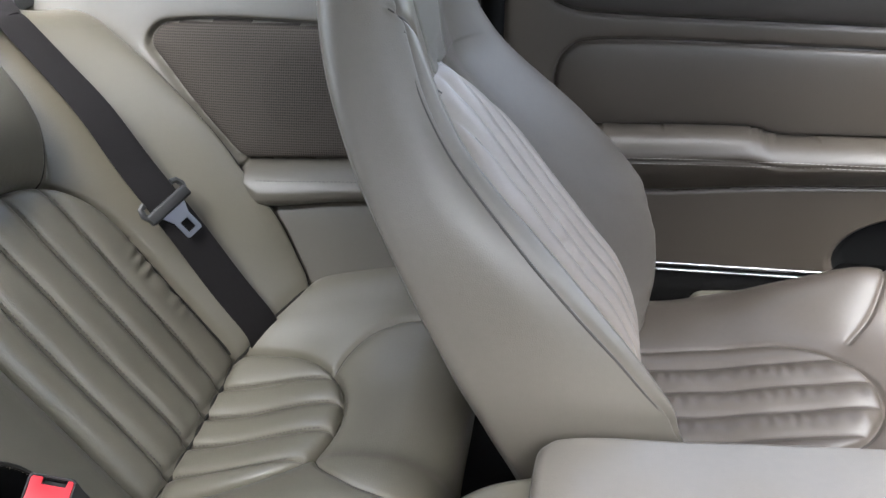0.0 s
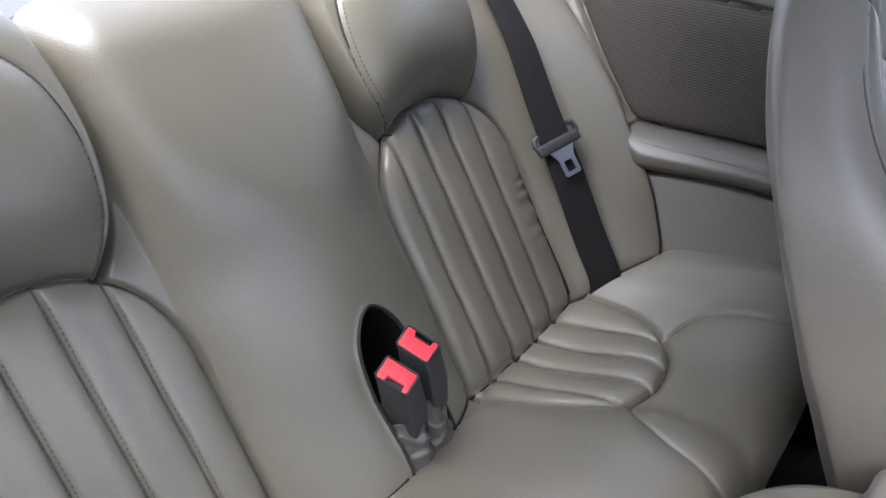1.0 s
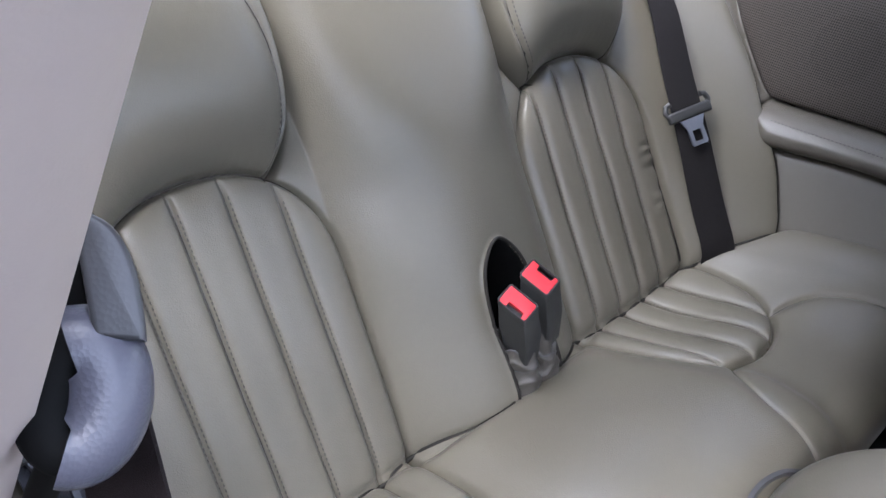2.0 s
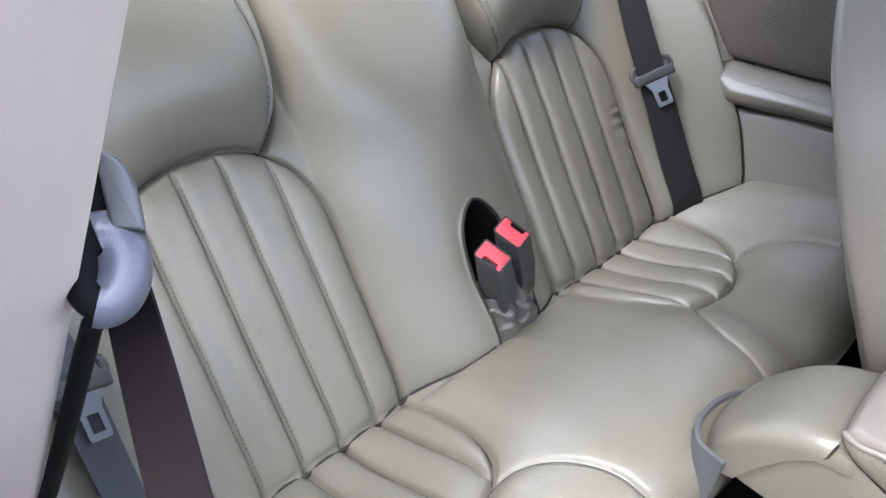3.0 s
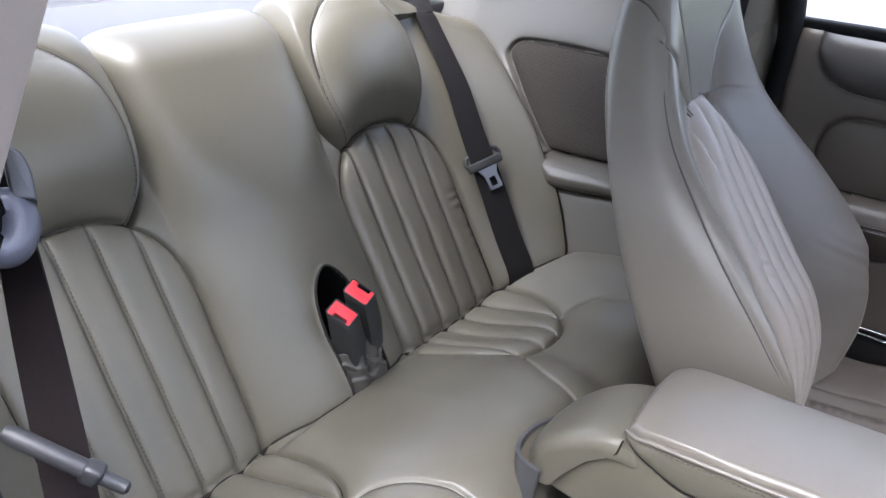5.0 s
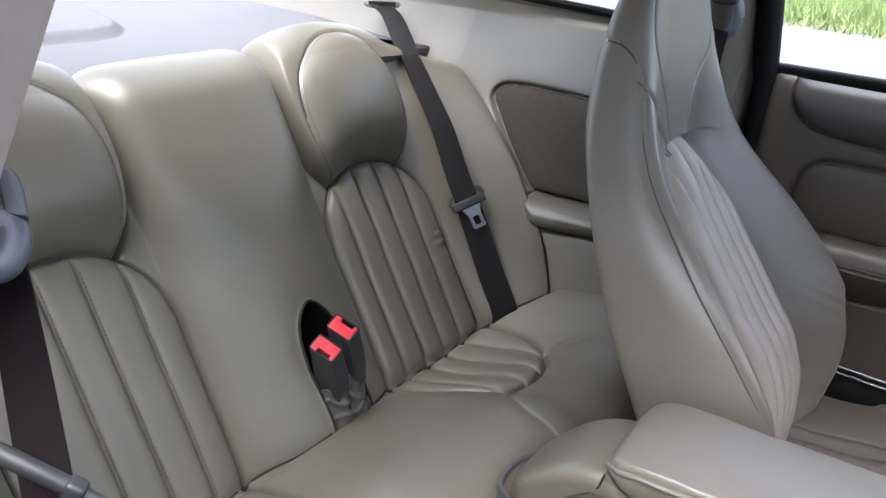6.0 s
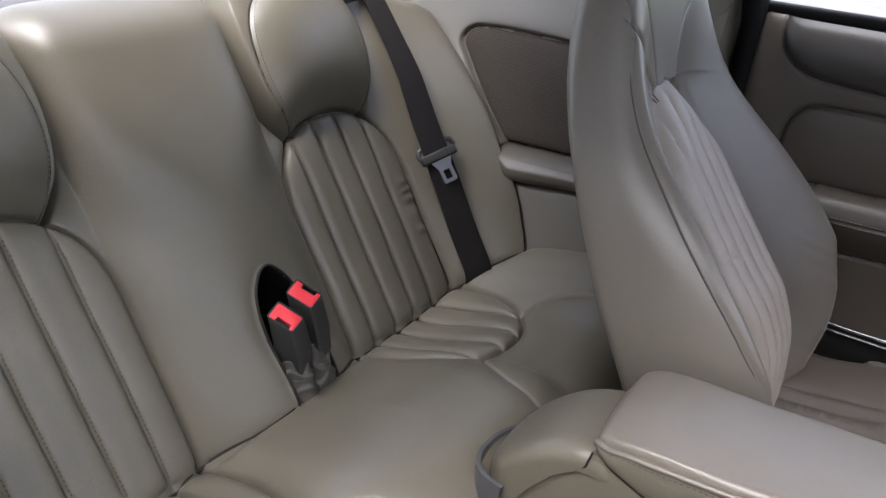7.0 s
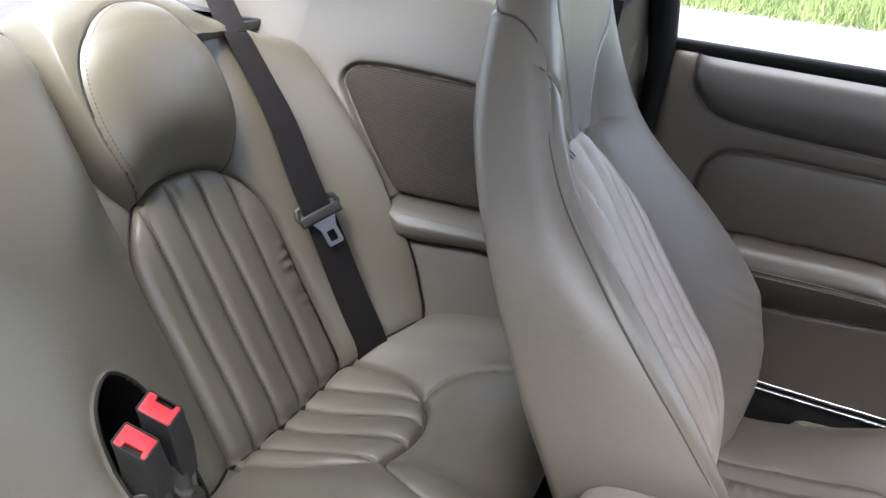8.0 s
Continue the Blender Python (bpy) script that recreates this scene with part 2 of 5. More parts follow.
def ribbon(points, across, width, thick=0.0012):
    """A woven band along a curve; across: its sideways direction at each point."""
    pts, sides = [Vector(q) for q in points], [Vector(a).normalized() for a in across]
    verts, faces = [], []
    for i, q in enumerate(pts):
        ahead = (pts[min(i + 1, len(pts) - 1)] - pts[max(i - 1, 0)]).normalized()
        s = (sides[i] - ahead * sides[i].dot(ahead)).normalized()
        up = ahead.cross(s) * thick / 2
        for u, k in ((-0.5, 1), (-0.46, 1.6), (0, 1), (0.46, 1.6), (0.5, 1), (0.5, -1), (0, -1), (-0.5, -1)):
            verts.append(q + s * width * u + up * k)
    for i in range(len(pts) - 1):
        for k in range(8):
            j = (k + 1) % 8
            faces.append((i * 8 + k, i * 8 + j, i * 8 + 8 + j, i * 8 + 8 + k))
    bm = bmesh.new()
    vs = [bm.verts.new(v) for v in verts]
    for f in faces:
        bm.faces.new([vs[i] for i in f])
    return bm


def stitches(name, point_at, curve, parent, length=0.0036, gap=0.0020, lift=0.0005, radius=0.0008, mat=THREAD, label="fine stitching"):
    """Single stitches along a curve on a surface; point_at gives places for two coordinates."""
    c = np.array(curve, float)
    fine = np.concatenate([a + (b - a) * np.linspace(0, 1, 40, endpoint=False)[:, None] for a, b in zip(c[:-1], c[1:])])
    pos = point_at(fine[:, 0], fine[:, 1])
    e = 0.0015
    nrm = np.cross(point_at(fine[:, 0] + e, fine[:, 1]) - pos, point_at(fine[:, 0], fine[:, 1] + e) - pos)
    nrm /= np.linalg.norm(nrm, axis=1, keepdims=True) + 1e-12
    run = np.r_[0, np.cumsum(np.linalg.norm(np.diff(pos, axis=0), axis=1))]
    starts = np.arange(0, run[-1] - length, length + gap)
    if not len(starts):
        return None
    def sample(t):
        return np.stack([np.interp(t, run, pos[:, k]) for k in range(3)], -1), np.stack([np.interp(t, run, nrm[:, k]) for k in range(3)], -1)
    a, na = sample(starts)
    b, nb = sample(starts + length)
    m, nm = sample(starts + length / 2)
    side = np.cross(b - a, nm)
    side /= np.linalg.norm(side, axis=1, keepdims=True) + 1e-12
    verts = np.stack([a + na * 0.0001 - side * radius * 0.6, a + na * 0.0001 + side * radius * 0.6, m + nm * lift - side * radius, m + nm * (lift + radius), m + nm * lift + side * radius,
                      b + nb * 0.0001 - side * radius * 0.6, b + nb * 0.0001 + side * radius * 0.6], 1)
    base = np.arange(len(starts))[:, None, None] * 7
    quad = np.array([[0, 3, 2, 2], [0, 1, 3, 3], [1, 4, 3, 3], [2, 3, 5, 5], [3, 6, 5, 5], [3, 4, 6, 6]])[:, :3]
    ob = link_mesh(name, verts.reshape(-1, 3), (base + quad[None]).reshape(-1, 3), mat, parent, label)
    return tagged(ob, kind="stuff")


def seam(point_at, curve, parent, radius=0.0011, name="seam", mat=SEAM, lift=(0, 0, 0)):
    """The dark edge where two pieces of leather meet, along a curve on a surface."""
    c = np.array(curve, float)
    fine = np.concatenate([a + (b - a) * np.linspace(0, 1, 12, endpoint=False)[:, None] for a, b in zip(c[:-1], c[1:])] + [c[-1:]])
    pos = point_at(fine[:, 0], fine[:, 1]) + np.array(lift)
    run = np.r_[0, np.cumsum(np.linalg.norm(np.diff(pos, axis=0), axis=1))]
    t = np.linspace(0, run[-1], max(6, int(run[-1] / 0.005)))
    return part(name, tube(np.stack([np.interp(t, run, pos[:, k]) for k in range(3)], -1), radius, 6), mat, parent)


# ---- rear seat backrest: a reclined sheet, mirrored about the car's middle ----
BO, BU, BN = np.array([-0.315, 0, 0.335]), np.array([-0.5218, 0, 0.8530]), np.array([0.8530, 0, 0.5218])
SEAMS = (0.195, 0.248, 0.300, 0.352)
IN_MID, IN_HALF = 0.277, 0.131
_u = np.cos(np.linspace(math.pi, 0, 41))
ARCH = np.c_[IN_MID + IN_HALF * _u, 0.205 + 0.136 * (1 - np.abs(_u) ** 2.3) ** (1 / 2.3)]
INSERT = np.vstack([[(0.150, -0.08)], ARCH, [(0.402, -0.08)]])
HEAD = spline([(0.203, 0.318), (0.175, 0.375), (0.168, 0.435), (0.181, 0.490), (0.217, 0.526), (0.285, 0.544), (0.352, 0.532), (0.391, 0.487), (0.399, 0.435), (0.388, 0.375), (0.356, 0.318)], 8)
HEAD_SHUT = np.vstack([HEAD, [(0.277, 0.335)]])
PANEL_EDGE = spline([(0.192, 0.318), (0.165, 0.355), (0.151, 0.400), (0.146, 0.450), (0.149, 0.500), (0.156, 0.55), (0.158, 0.66)], 8)
HOLE = spline([(-0.020, -0.06), (-0.021, 0.03), (-0.026, 0.10), (-0.015, 0.151), (0.016, 0.176), (0.046, 0.147), (0.057, 0.10), (0.064, 0.02), (0.066, -0.06)], 8)


def back_side(s):
    """How far out the backrest reaches at the height s."""
    return ease(s, [-0.1, 0, 0.05, 0.10, 0.16, 0.25, 0.34, 0.43, 0.49, 0.54, 0.7], [0.460, 0.494, 0.512, 0.530, 0.549, 0.577, 0.603, 0.625, 0.632, 0.630, 0.60])


def backrest(y, s):
    """The place on the backrest at the sideways place y and the height s up its slope."""
    y, s = np.asarray(y, float), np.asarray(s, float)
    a = np.abs(y)
    flat_top = 2 + 6 * smooth01((s - 0.25) / 0.25)
    centre = (0.055 - 0.012 * smooth01((s - 0.3) / 0.2)) * np.maximum(0, 1 - (a / 0.148) ** flat_top)
    k = ease(s, [-0.1, 0, 0.05, 0.10, 0.16, 0.25, 0.34, 0.43, 0.52, 0.7], [1.1, 1.1, 0.98, 0.85, 0.69, 0.50, 0.32, 0.15, 0.05, 0.05])
    outer = k * 1.05 * 0.012 * np.log1p(np.exp((a - 0.392) / 0.012))
    h = centre + outer
    d_in, d_head, d_edge = away(a, s, INSERT), away(a, s, HEAD), away(a, s, PANEL_EDGE)
    in_ins = inside(a, s, INSERT)
    in_head = inside(a, s, HEAD_SHUT) & ~in_ins
    edges = np.array((0.146,) + SEAMS + (0.407,))
    n = np.clip(np.searchsorted(edges, a) - 1, 0, 4)
    f = (a - edges[n]) / (edges[n + 1] - edges[n])
    lobe = np.where(y > 0, 0.0095, 0.0060) * (1 - np.abs(2 * f - 1) ** 3.8) * (1 - np.exp(-d_in / 0.008))
    # puckers in the worn outer flute
    lobe = lobe + np.where((y > 0) & (n == 4), 0.0016 * np.sin(s * 290 + 2 * np.sin(s * 70)) * np.exp(-(((s - 0.15) / 0.06) ** 2)) * np.exp(-(((f - 0.75) / 0.3) ** 2)), 0)
    near = np.min([np.abs(a - e) for e in SEAMS], axis=0)
    h = np.where(in_ins, h * 0.5 + lobe - 0.0035 * np.exp(-((near / 0.0018) ** 2)), h)
    base = 1 - np.exp(-np.maximum(d_in, 0) / 0.03)
    strip = (a > np.interp(s, PANEL_EDGE[:, 1], PANEL_EDGE[:, 0])) & (a < 0.30) & (s > 0.318)
    above = strip | ((s > 0.50) & (a >= 0.30))
    flank = np.where(above, 0.034 * np.exp(-((d_head / 0.07) ** 2)), 0.034 * np.exp(-((d_head / np.where(a < 0.28, 0.006, 0.009)) ** 2)))
    swell = np.where(in_head, 0.034 + 0.028 * (1 - np.exp(-d_head / 0.03)), np.where(strip, flank * smooth01(d_edge / 0.013), flank))
    h = np.where(in_ins, h, h + swell * base)
    h = h + groove(d_in, 0.008, 0.0024, 0.004, 0.008)
    h = h + np.where(in_ins, 0, groove(d_head, 0.0025, 0.0022, 0.0, 0.01))
    h = h + np.where(in_ins | in_head, 0, groove(d_edge, 0.012, 0.0035, 0.008, 0.012))
    well = inside(y, s, HOLE)
    d_hole = away(y, s, HOLE)
    h = np.where(well, h - 0.085 * smooth01(d_hole / 0.016), h) + np.where(well, 0, 0.002 * np.exp(-((d_hole / 0.003) ** 2)) - 0.004 * np.exp(-d_hole / 0.02))
    out = np.maximum(0, a - back_side(s))
    h = h - 1.6 * out - 0.006 * np.exp(-np.maximum(0, back_side(s) - a) / 0.012)
    h = h - 0.006 * np.exp(-np.maximum(0, s + 0.01) / 0.008)
    h = h + 0.0012 * np.sin(31 * y + 9 * s) * np.sin(23 * s + 5 * y)
    bend = ease(a, [0, 0.12, 0.18, 0.38, 0.44, 0.52, 0.60, 0.7], [0.478, 0.482, 0.518, 0.518, 0.50, 0.475, 0.44, 0.42])
    r = 0.05
    phi = np.clip((s - bend) / r, 0, 2.2)
    flat = np.minimum(s, bend)
    past = np.maximum(0, s - bend - 2.2 * r)
    along = flat + r * np.sin(phi) + past * math.cos(2.2)
    inward = r * (np.cos(phi) - 1) - past * math.sin(2.2)
    nx, ux = np.cos(phi), np.sin(phi)
    return BO + (along + h * ux)[..., None] * BU + (inward + h * nx)[..., None] * BN + y[..., None] * np.array([0, 1, 0])


def back_regions(y, s):
    a, side = np.abs(y), np.where(y > 0, 0, 20)
    edges = np.array((0.146,) + SEAMS + (0.407,))
    rib = np.clip(np.searchsorted(edges, a) - 1, 0, 4)
    in_ins = inside(a, s, INSERT)
    in_head = inside(a, s, np.vstack([HEAD_SHUT]))
    shell = (a > np.interp(s, PANEL_EDGE[:, 1], PANEL_EDGE[:, 0])) & (s > 0.30)
    r = np.where(a < 0.277, 1, 2 + side)
    r = np.where(shell, 2 + side, r)
    r = np.where(in_head, 3 + side, r)
    r = np.where(in_ins, 4 + rib + side, r)
    r = np.where(a > back_side(s) + 0.035, 0, r)
    return np.where(inside(y, s, HOLE) & (away(y, s, HOLE) > 0.0012), 15, r)


rear_seat = rear_backrest = thing("rear_bench", "taupe leather rear bench seat with two fluted buckets", "car seat")
ys, ss = np.meshgrid(np.arange(-0.675, 0.6751, 0.0015), np.arange(-0.05, 0.66, 0.0015), indexing="ij")
spec = {1: ("centre_panel", LEATHER, rear_backrest, "smooth leather panel between the buckets"), 15: ("buckle_well", BLACK, rear_backrest, "dark recess for the belt buckles")}
for side in (0, 20):
    spec[2 + side] = ("side_bolster", LEATHER, rear_backrest, "")
    spec[3 + side] = ("headrest", LEATHER, rear_backrest, "round padded built-in headrest")
    for n in range(5):
        spec[4 + n + side] = ("flute", LEATHER, rear_backrest, "")
upholster(backrest(ys, ss), back_regions((ys[:-1, :-1] + ys[1:, 1:]) / 2, (ss[:-1, :-1] + ss[1:, 1:]) / 2), spec)
for sign in (1, -1):
    for e in SEAMS:
        top = np.interp(e, ARCH[:, 0], ARCH[:, 1]) - 0.012
        for off in (-0.0028, 0.0028):
            stitches("seam_stitching", backrest, [(sign * (e + off), 0.0), (sign * (e + off), top)], rear_backrest)
        seam(backrest, [(sign * e, -0.01), (sign * e, top + 0.012)], rear_backrest, 0.0007)
    seam(backrest, INSERT[1:-1] * (sign, 1), rear_backrest, 0.0016)
    seam(backrest, [(sign * 0.146, 0.205), (sign * 0.1485, 0.08), (sign * 0.150, 0.0)], rear_backrest, 0.0016)
    seam(backrest, [(sign * 0.408, 0.205), (sign * 0.4055, 0.08), (sign * 0.404, 0.0)], rear_backrest, 0.0016)
    seam(backrest, HEAD * (sign, 1), rear_backrest, 0.0010)
    seam(backrest, PANEL_EDGE * (sign, 1), rear_backrest, 0.0018)
    inner = np.c_[sign * (0.28 + (HEAD[:, 0] - 0.28) * 0.965), 0.44 + (HEAD[:, 1] - 0.44) * 0.965]
    stitches("headrest_stitching", backrest, inner[4:-4], rear_backrest)

# A dark line drawn for the contact shade between backrest and side trim.
for sign in (1, -1):
    rim = np.linspace(-0.02, 0.50, 40)
    seam(backrest, np.c_[sign * (back_side(rim) + 0.004), rim], rear_backrest, 0.0022, "outer_contact_line")
seam(backrest, HOLE[4:-4], rear_backrest, 0.0020, "well_piping")

# ---- rear seat cushion ----
PAD = spline([(-0.36, 0.150), (-0.30, 0.150), (-0.24, 0.153), (-0.19, 0.161), (-0.15, 0.178), (-0.128, 0.205), (-0.117, 0.25), (-0.122, 0.305), (-0.142, 0.348), (-0.175, 0.380), (-0.22, 0.400), (-0.29, 0.410), (-0.36, 0.410)], 6)
ARC_IN = spline([(-0.128, 0.202), (-0.112, 0.172), (-0.080, 0.146), (-0.045, 0.130), (0.0, 0.122), (0.06, 0.118), (0.16, 0.118)], 6)
ARC_OUT = spline([(-0.150, 0.366), (-0.138, 0.390), (-0.118, 0.413), (-0.094, 0.428), (-0.060, 0.440), (0.0, 0.448), (0.06, 0.452), (0.16, 0.455)], 6)


def cushion(x, y):
    """The place on the rear cushion; x runs to the front and on down over its rounded edge."""
    x, y = np.asarray(x, float), np.asarray(y, float)
    a = np.abs(y)
    back = ease(a, [0, 0.10, 0.15, 0.20, 0.277, 0.36, 0.41, 0.45, 0.50, 0.60], [0.352, 0.346, 0.333, 0.321, 0.315, 0.322, 0.342, 0.366, 0.384, 0.39])
    front = ease(a, [0, 0.10, 0.14, 0.18, 0.22, 0.33, 0.40, 0.46, 0.51, 0.60], [0.422, 0.418, 0.411, 0.399, 0.385, 0.376, 0.387, 0.408, 0.427, 0.43])
    k = smooth01((x + 0.33) / 0.26)
    z = back + (front - back) * k
    d_pad, d_in, d_out = away(x, a, PAD), away(x, a, ARC_IN), away(x, a, ARC_OUT)
    in_pad = inside(x, a, PAD)
    edges = np.array((0.146,) + SEAMS + (0.410,))
    n = np.clip(np.searchsorted(edges, a) - 1, 0, 4)
    f = (a - edges[n]) / (edges[n + 1] - edges[n])
    lobe = 0.010 * (1 - np.abs(2 * f - 1) ** 3.2) * (1 - np.exp(-d_pad / 0.010))
    near = np.min([np.abs(a - e) for e in SEAMS], axis=0)
    h = np.where(in_pad, lobe - 0.006 * np.exp(-((near / 0.0022) ** 2)) - 0.003, 0.0)
    h = h + groove(d_pad, 0.008, 0.003, 0.007, 0.012)
    h = h + np.where(in_pad, 0, groove(d_in, 0.003, 0.003, 0.006, 0.016) + groove(d_out, 0.004, 0.003, 0.007, 0.016))
    crease = ease(a, [0, 0.12, 0.16, 0.277, 0.40, 0.45, 0.50, 0.60], [-0.275, -0.285, -0.300, -0.318, -0.300, -0.27, -0.225, -0.14])
    h = h - 0.010 * np.exp(-np.maximum(0, x - crease) / 0.007)
    h = h + 0.001 * np.sin(40 * x + 7 * y) * np.sin(27 * y)
    lip = -0.045 + 0 * a
    r = 0.075
    phi = np.clip((x - lip) / r, 0, math.pi / 2 + 0.25)
    past = np.maximum(0, x - lip - r * (math.pi / 2 + 0.25))
    px = np.minimum(x, lip) + (r + h) * np.sin(phi) - past * math.sin(0.25)
    pz = z + h * np.cos(phi) + r * (np.cos(phi) - 1) - past * math.cos(0.25)
    return np.stack([px, y, pz], -1)


def cushion_regions(x, y):
    a, side = np.abs(y), np.where(y > 0, 0, 20)
    edges = np.array((0.146,) + SEAMS + (0.410,))
    rib = np.clip(np.searchsorted(edges, a) - 1, 0, 4)
    lim_in = np.interp(x, ARC_IN[:, 0], ARC_IN[:, 1])
    lim_out = np.interp(x, ARC_OUT[:, 0], ARC_OUT[:, 1])
    r = np.where(a < 0.277, 1, 2 + side)
    r = np.where((x > -0.13) & (a > lim_in) & (a < lim_out), 3 + side, r)
    return np.where(inside(x, a, PAD), 4 + rib + side, r)


rear_cushion = rear_seat
xs, ys = np.meshgrid(np.arange(-0.36, 0.36, 0.0018), np.arange(-0.60, 0.6001, 0.0018), indexing="ij")
spec = {1: ("centre_pad", LEATHER, rear_cushion, "smooth raised middle of the bench")}
for side in (0, 20):
    spec[2 + side] = ("outer_pad", LEATHER, rear_cushion, "")
    spec[3 + side] = ("thigh_pad", LEATHER, rear_cushion, "")
    for n in range(5):
        spec[4 + n + side] = ("seat_flute", LEATHER, rear_cushion, "")
upholster(cushion(xs, ys), cushion_regions((xs[:-1, :-1] + xs[1:, 1:]) / 2, (ys[:-1, :-1] + ys[1:, 1:]) / 2), spec)

for sign in (1, -1):
    seam(cushion, PAD[8:-8] * (1, sign), rear_cushion, 0.0013)
    for e in SEAMS:
        tip = min(x for x, a in PAD[6:-6] if abs(a - e) < 0.012 and x > -0.2) if any(abs(a - e) < 0.012 and x > -0.2 for x, a in PAD[6:-6]) else -0.16
        seam(cushion, [(-0.315, sign * e), (tip, sign * e)], rear_cushion, 0.0009)
        stitches("seam_stitching", cushion, [(-0.30, sign * (e + 0.003)), (tip - 0.01, sign * (e + 0.003))], rear_cushion)
    seam(cushion, ARC_IN * (1, sign), rear_cushion, 0.0009)
    seam(cushion, ARC_OUT * (1, sign), rear_cushion, 0.0009)

# the dark line where the cushion meets the backrest
junction = []
for y_ in np.linspace(-0.50, 0.50, 201):
    back_line = backrest(np.full(90, y_), np.linspace(-0.05, 0.10, 90))
    seat_line = cushion(np.linspace(-0.36, -0.20, 90), np.full(90, y_))
    near_ = np.linalg.norm(back_line[:, None, :] - seat_line[None], axis=2)
    a_, b_ = np.unravel_index(near_.argmin(), near_.shape)
    junction.append((back_line[a_] + seat_line[b_]) / 2)
junction = np.array(junction)
smooth_ = np.array([np.convolve(np.pad(junction[:, c], 2, "edge"), np.ones(5) / 5, "valid") for c in range(3)]).T
part("seat_joint", tube(smooth_, 0.0026, 6), SEAM, rear_seat, "dark joint between cushion and backrest")

# ---- front passenger seat: a loft from its foot (k = 0) to its crown (k = 1) ----
FY = 0.385
STATIONS = np.array([
    # k, rear x z, middle x z, bolster rise, half width
    (0.00, 0.124, 0.246, 0.213, 0.315, 0.070, 0.176),
    (0.18, 0.074, 0.383, 0.205, 0.419, 0.086, 0.220),
    (0.34, 0.039, 0.475, 0.175, 0.497, 0.095, 0.244),
    (0.48, -0.001, 0.569, 0.131, 0.559, 0.115, 0.248),
    (0.62, -0.045, 0.667, 0.061, 0.653, 0.103, 0.226),
    (0.74, -0.082, 0.760, -0.002, 0.746, 0.060, 0.186),
    (0.84, -0.099, 0.855, -0.020, 0.836, 0.026, 0.153),
    (0.92, -0.092, 0.939, -0.033, 0.931, 0.004, 0.125),
    (1.00, -0.060, 1.023, -0.045, 1.023, 0.0, 0.090)])
STATION_CURVE = spline(STATIONS, 10)
for _ in range(12):
    STATION_CURVE[1:-1, 1:] = (STATION_CURVE[:-2, 1:] + 2 * STATION_CURVE[1:-1, 1:] + STATION_CURVE[2:, 1:]) / 4
FLUTE_HALF, FLUTE_TOP = 0.086, 0.757
# seams in the plane of height and turn round the loft, both in metres
PIPING = spline([(0.0, 0.142), (0.16, 0.150), (0.30, 0.160), (0.39, 0.167), (0.45, 0.171), (0.50, 0.176), (0.56, 0.180), (0.62, 0.178), (0.67, 0.175), (0.70, 0.174), (0.73, 0.168), (0.748, 0.160), (0.768, 0.185), (0.778, 0.24), (0.777, 0.30), (0.776, 0.40), (0.776, 0.5027)], 6)
# seams on the front, in metres of height and sideways distance
HEAD_SEAM = spline([(0.88, 0.072), (0.836, 0.096), (0.797, 0.108), (0.770, 0.100), (0.735, 0.062), (0.686, 0.038), (0.647, 0.036)], 8)
FOLD = spline([(0.752, 0.143), (0.727, 0.117), (0.695, 0.074), (0.664, 0.046), (0.645, 0.040)], 8)


def front_pad(k):
    return FLUTE_HALF * np.sqrt(np.clip(1 - (np.maximum(k, 0.585) - 0.585) ** 2 / 0.172**2, 0, 1))


